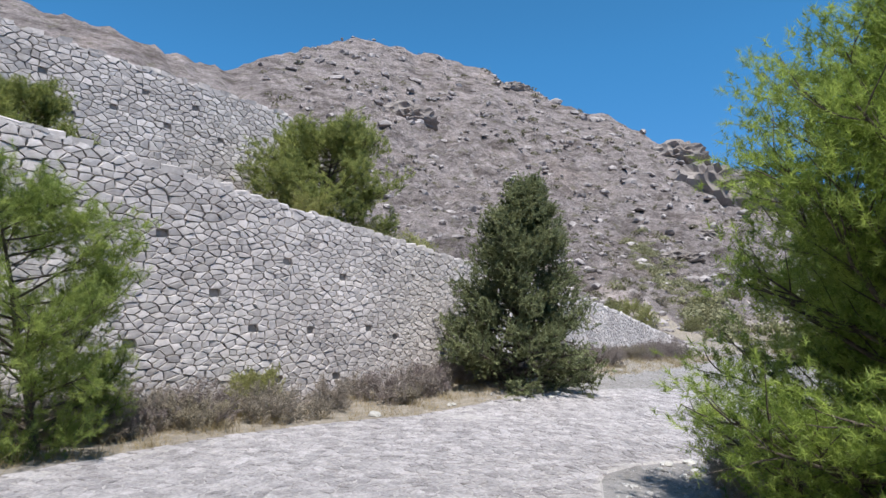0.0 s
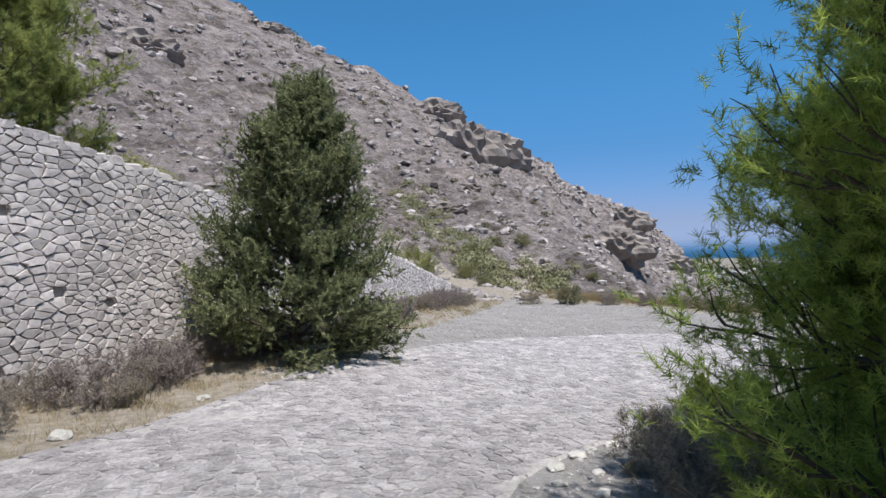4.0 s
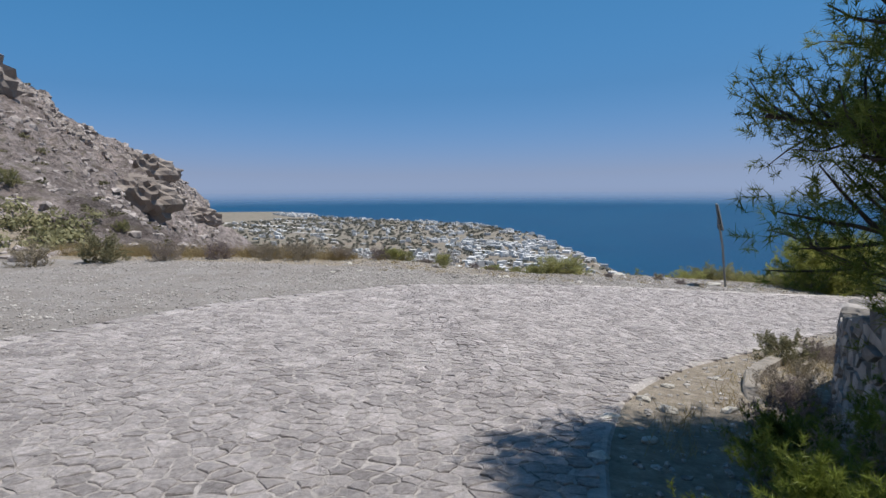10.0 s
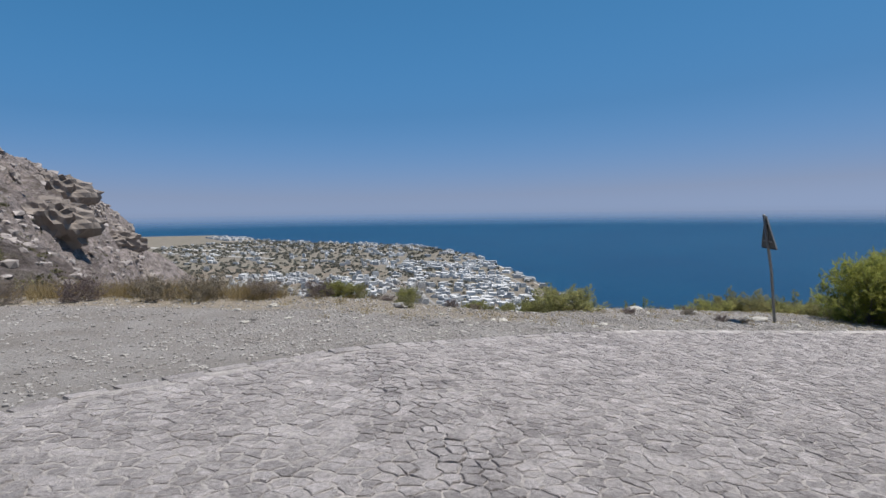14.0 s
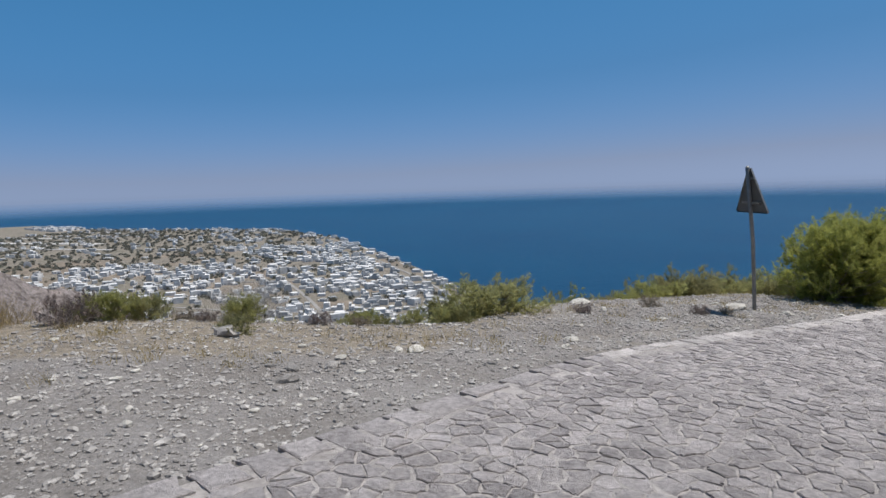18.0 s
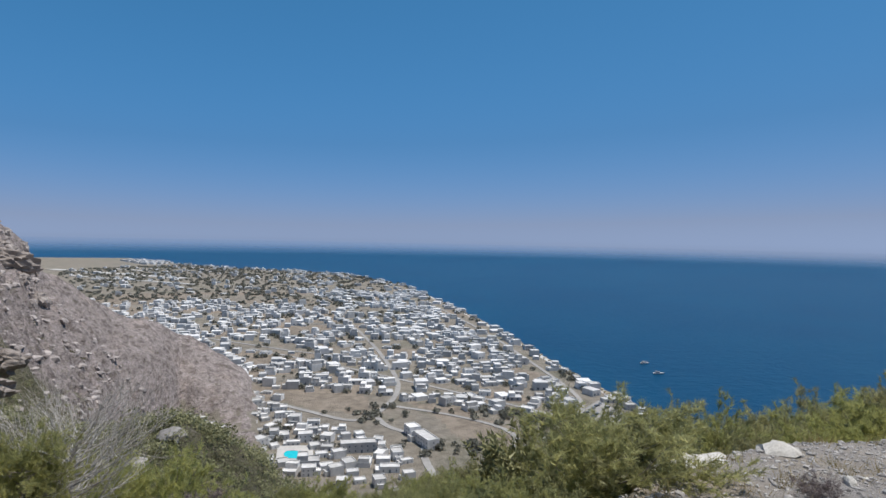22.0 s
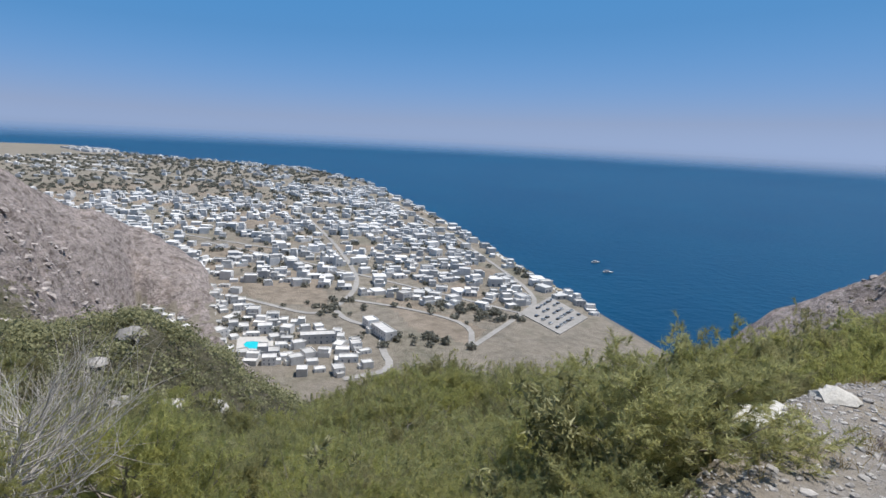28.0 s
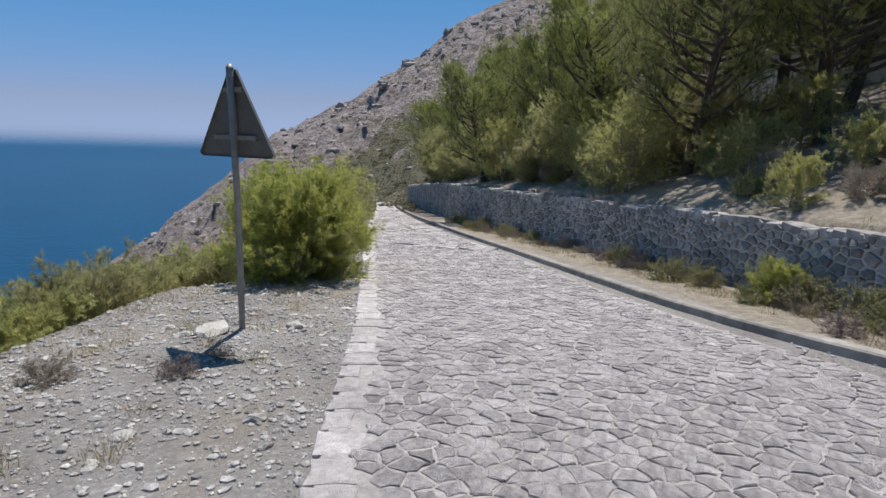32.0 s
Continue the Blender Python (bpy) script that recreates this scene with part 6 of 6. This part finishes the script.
# crags along the ridge
crag_shapes = []
for k in range(5):
    v, f = rock_geo(gen, 1.0, 3)
    out = []
    for p in v:
        q = Vector(p)
        d = sum(abs(noise.noise(q * s + Vector((k * 5.0, s, 0)))) * w for s, w in ((1.3, 0.5), (2.9, 0.35), (6.1, 0.2)))
        out.append(q * (1.15 - d))
    crag_shapes.append((np.array(out), f))
N = 360
bear = np.concatenate([gen.uniform(47.8, 64, 200), gen.uniform(64, 110, 60), gen.uniform(-66, -26, 100)])
a = np.radians(bear)
r = interp(bear, FAR) * np.where(bear > 64, gen.uniform(0.45, 0.98, N), gen.uniform(0.74, 0.99, N))
xs, ys = CX - r * np.sin(a), CY + r * np.cos(a)
scatter("crags", "weathered brown rock crags along the ridge", "crags", np.stack([xs, ys, height(xs, ys) - 0.8], 1), np.where(bear > 64, 0.5, 0.9) + np.where(bear > 64, 1.1, 2.2) * gen.uniform(size=N) ** 2.2, simple("brown crag rock", (0.19, 0.16, 0.145), (0.50, 0.45, 0.42), 0.9, 0.95, strength=0.9, dist=0.4), 12, crag_shapes)
# overhanging cliffs of the hillside
cliff_rock = simple("brown cliff rock", (0.18, 0.15, 0.13), (0.46, 0.41, 0.38), 0.35, 0.95, strength=1.0, dist=0.8)
cliff_meshes = []
for k in range(3):
    v, f = rock_geo(gen, 1.0, 4)
    out = []
    for p in v:
        q = Vector(p)
        d = sum(abs(noise.noise(q * s + Vector((k * 7.0, 3.0, s)))) * w for s, w in ((1.1, 0.55), (2.3, 0.4), (5.0, 0.25), (11.0, 0.12)))
        q = q.normalized() * (1.2 - d)
        out.append((q.x + 0.45 * q.z, q.y * 1.5, q.z))
    me = bpy.data.meshes.new("cliff")
    me.from_pydata(out, [], f.tolist())
    me.materials.append(cliff_rock)
    cliff_meshes.append(me)
for k, (x, y, s, high_) in enumerate(((-119, -38, 5.0, 0.9), (-137, 35, 8.0, 1.2), (-150, 47, 9.0, 1.0), (-159, 35, 6.0, 1.0), (-146, 88, 8.0, 0.9), (-170, -10, 4.0, 0.8), (-141, 33, 6.0, 1.0), (-212, 138, 10.0, 0.9), (-224, 172, 9.0, 0.8), (-190, 120, 9.0, 0.9), (-88, 16, 3.0, 0.6), (-58, -7, 1.6, 0.7), (-62, 2, 2.0, 0.7), (-90, 61, 3.5, 0.8), (-71, 43, 3.5, 0.6))):
    ob = new("cliff", cliff_meshes[k % 3])
    away = math.degrees(math.atan2(CY - y, CX - x))
    ob.matrix_basis = pose(x - s * 0.45 * math.cos(radians(away)), y - s * 0.45 * math.sin(radians(away)), ground_z(x, y) - 0.28 * s, 0, 0, away) @ Matrix.Diagonal((s, s, s * high_, 1))
    tagged(ob, "weathered brown rock cliff overhanging the hillside", "cliff", "cliffs of the hillside")
for x, y, s in ((-17.9, 14.3, 0.7), (-19.9, 12.0, 0.5), (-20.8, 10.9, 0.6), (-23.4, 17.2, 0.6), (-22.8, 14.3, 0.4), (-18.9, 13.4, 0.5)):
    rock_at(x, y, s, False, "grey rock outcrop among the scrub of the slope", 1.1)
# scrub on the hillsides
hill_scrub = leaf_material("hillside scrub leaves", (0.09, 0.085, 0.05), (0.22, 0.205, 0.125), 0.6, 0.3)
N = 6300
a = np.radians(np.concatenate([gen.uniform(30, 118, 5000), gen.uniform(-74, -22, 3000)]))
r = np.concatenate([20 + 300 * gen.uniform(size=5000) ** 1.2, 40 + 250 * gen.uniform(size=3000)])
xs, ys = CX - r * np.sin(a), CY + r * np.cos(a)
zs = height(xs, ys)
ok = (zs > PLAIN + 8) & (r < interp(np.degrees(a), FAR)) & (roughness(xs, ys, 22, 3) > 0.0) & ((ys > wall_line(xs)) | (xs < -14))
xs, ys, zs, r = xs[ok], ys[ok], zs[ok], r[ok]
leaf_clumps("hillside_scrub", "grey-green thorny scrub dotting the rocky hillside", "scrub", np.stack([xs, ys, zs], 1), 0.15 + 1.0 * gen.uniform(size=len(xs)) ** 2.5 * np.clip(r / 90, 0.5, 1.6), 40, 0.2, hill_scrub, 8, 0.7)
# a band of shrubs in the gully above the end of the tall wall
t = gen.uniform(0, 1, 190)
xs = interp(t, [(0, -75), (0.3, -55), (0.55, -40), (0.75, -34.5), (1, -31)]) + gen.normal(0, 1.5, 190)
ys = interp(t, [(0, 0.3), (0.3, -2.5), (0.55, -5.4), (0.75, -4.5), (1, 0.5)]) + gen.normal(0, 1.6, 190)
leaf_clumps("gully_shrubs", "olive green shrubs in the gully of the hillside", "shrubs", np.stack([xs, ys, height(xs, ys)], 1), 0.35 + 0.75 * gen.uniform(size=190), 150, 0.12, scrub_green, 19, 0.8)
# the wood on the lower slope and under the mountain, too far to tell its trees apart
slope_green = leaf_material("slope scrub leaves", (0.17, 0.175, 0.105), (0.40, 0.395, 0.25), 0.6, 0.45)
N = 6300
a = np.radians(np.concatenate([gen.uniform(12, 58, 5000), gen.uniform(-66, -16, 1300)]))
r = np.concatenate([18 + 200 * gen.uniform(size=5000) ** 1.3, gen.uniform(48, 150, 1300)])
xs, ys = CX - r * np.sin(a), CY + r * np.cos(a)
zs = height(xs, ys)
elev = np.degrees(np.arctan2(zs - 2.5, r))
dip_here = interp(np.degrees(a), DIP)
ok = (zs > PLAIN + 4) & (elev < dip_here + np.where(a > 0, 2.5, 4.5) + 2.5 * roughness(xs, ys, 14, 3)) & (ys - interp(xs, RIM) > 3)
xs, ys, zs, r = xs[ok], ys[ok], zs[ok], r[ok]
leaf_clumps("slope_wood", "green pine scrub covering the lower slope", "scrub", np.stack([xs, ys, zs], 1), (0.5 + 0.9 * gen.uniform(size=len(xs))) * np.clip(0.35 + r / 90, 0.5, 1.2), 130, 0.085, slope_green, 9, 0.9)


# dry grass
def grass(name, label, xs, ys, tall, material, seed, lean=0.5):
    g = np.random.default_rng(seed)
    base = np.stack([xs, ys, height(xs, ys) - 0.01], 1)
    d = np.stack([g.normal(0, lean, len(xs)), g.normal(0, lean, len(xs)), np.ones(len(xs))], 1)
    side = unit(np.cross(d, g.normal(size=d.shape))) * 0.0028
    tip = base + unit(d) * (tall * g.uniform(0.4, 1.3, len(xs)))[:, None]
    verts = np.stack([base - side, base + side, tip], 1).reshape(-1, 3)
    return tagged(new(name, tri_mesh(name, verts, material, g.uniform(0, 1, len(xs)))), label, "grass", kind="stuff")


def tufted(n_tufts, blades, spread, make):
    cx, cy = make(n_tufts)
    xs = np.repeat(cx, blades) + gen.normal(0, spread, len(cx) * blades)
    ys = np.repeat(cy, blades) + gen.normal(0, spread, len(cx) * blades)
    return xs, ys


def along_wall(n):
    u = gen.uniform(1, 36, n)
    p = np.array([tall_face.spot(t) for t in u])
    o = gen.uniform(0.2, 3.0, n)
    return p[:, 0] + 0.591 * o, p[:, 1] + 0.807 * o


def along_rim(n):
    x = gen.uniform(-19, 2, n)
    return x, interp(x, RIM) - np.where(x < -8, gen.uniform(-0.5, 1.3, n), gen.uniform(-0.4, 2.6, n))


def along_inner(n):
    u = gen.uniform(0, bend_face.at[-1] * 0.45, n)
    p = np.array([bend_face.spot(t) + bend_face.out(t) for t in u])
    o = gen.uniform(0.05, 1.3, n)
    return p[:, 0] + p[:, 2] * o, p[:, 1] + p[:, 3] * o


def on_bank(n):
    x, y = gen.uniform(1, 16, n * 3), gen.uniform(-18, 4, n * 3)
    ok = inside(x, y, BANK) & (dist_line(x, y, INNER) > 0.5)
    return x[ok][:n], y[ok][:n]


def off_road(xs, ys):
    ok = ~inside(xs, ys, ROAD)
    return xs[ok], ys[ok]


def rim_grass(n):
    x = gen.uniform(-20, -10.2, n)
    return x, interp(x, RIM) - gen.uniform(-0.7, 0.7, n)


for name, n, blades, spread, make, tall, leaf_ in (("dry_grass", 430, 60, 0.13, rim_grass, 0.42, dry_tan), ("dry_grass", 700, 34, 0.10, along_wall, 0.22, dry_tan), ("dry_grass", 200, 30, 0.07, along_rim, 0.15, dry_tan), ("dry_grass", 300, 30, 0.09, along_inner, 0.2, dry_tan), ("dry_grass", 420, 26, 0.10, on_bank, 0.2, dry_tan)):
    xs, ys = off_road(*tufted(n, blades, spread, make))
    grass(name, "pale dry grass along the edge of the road", xs, ys, tall, leaf_, int(n))
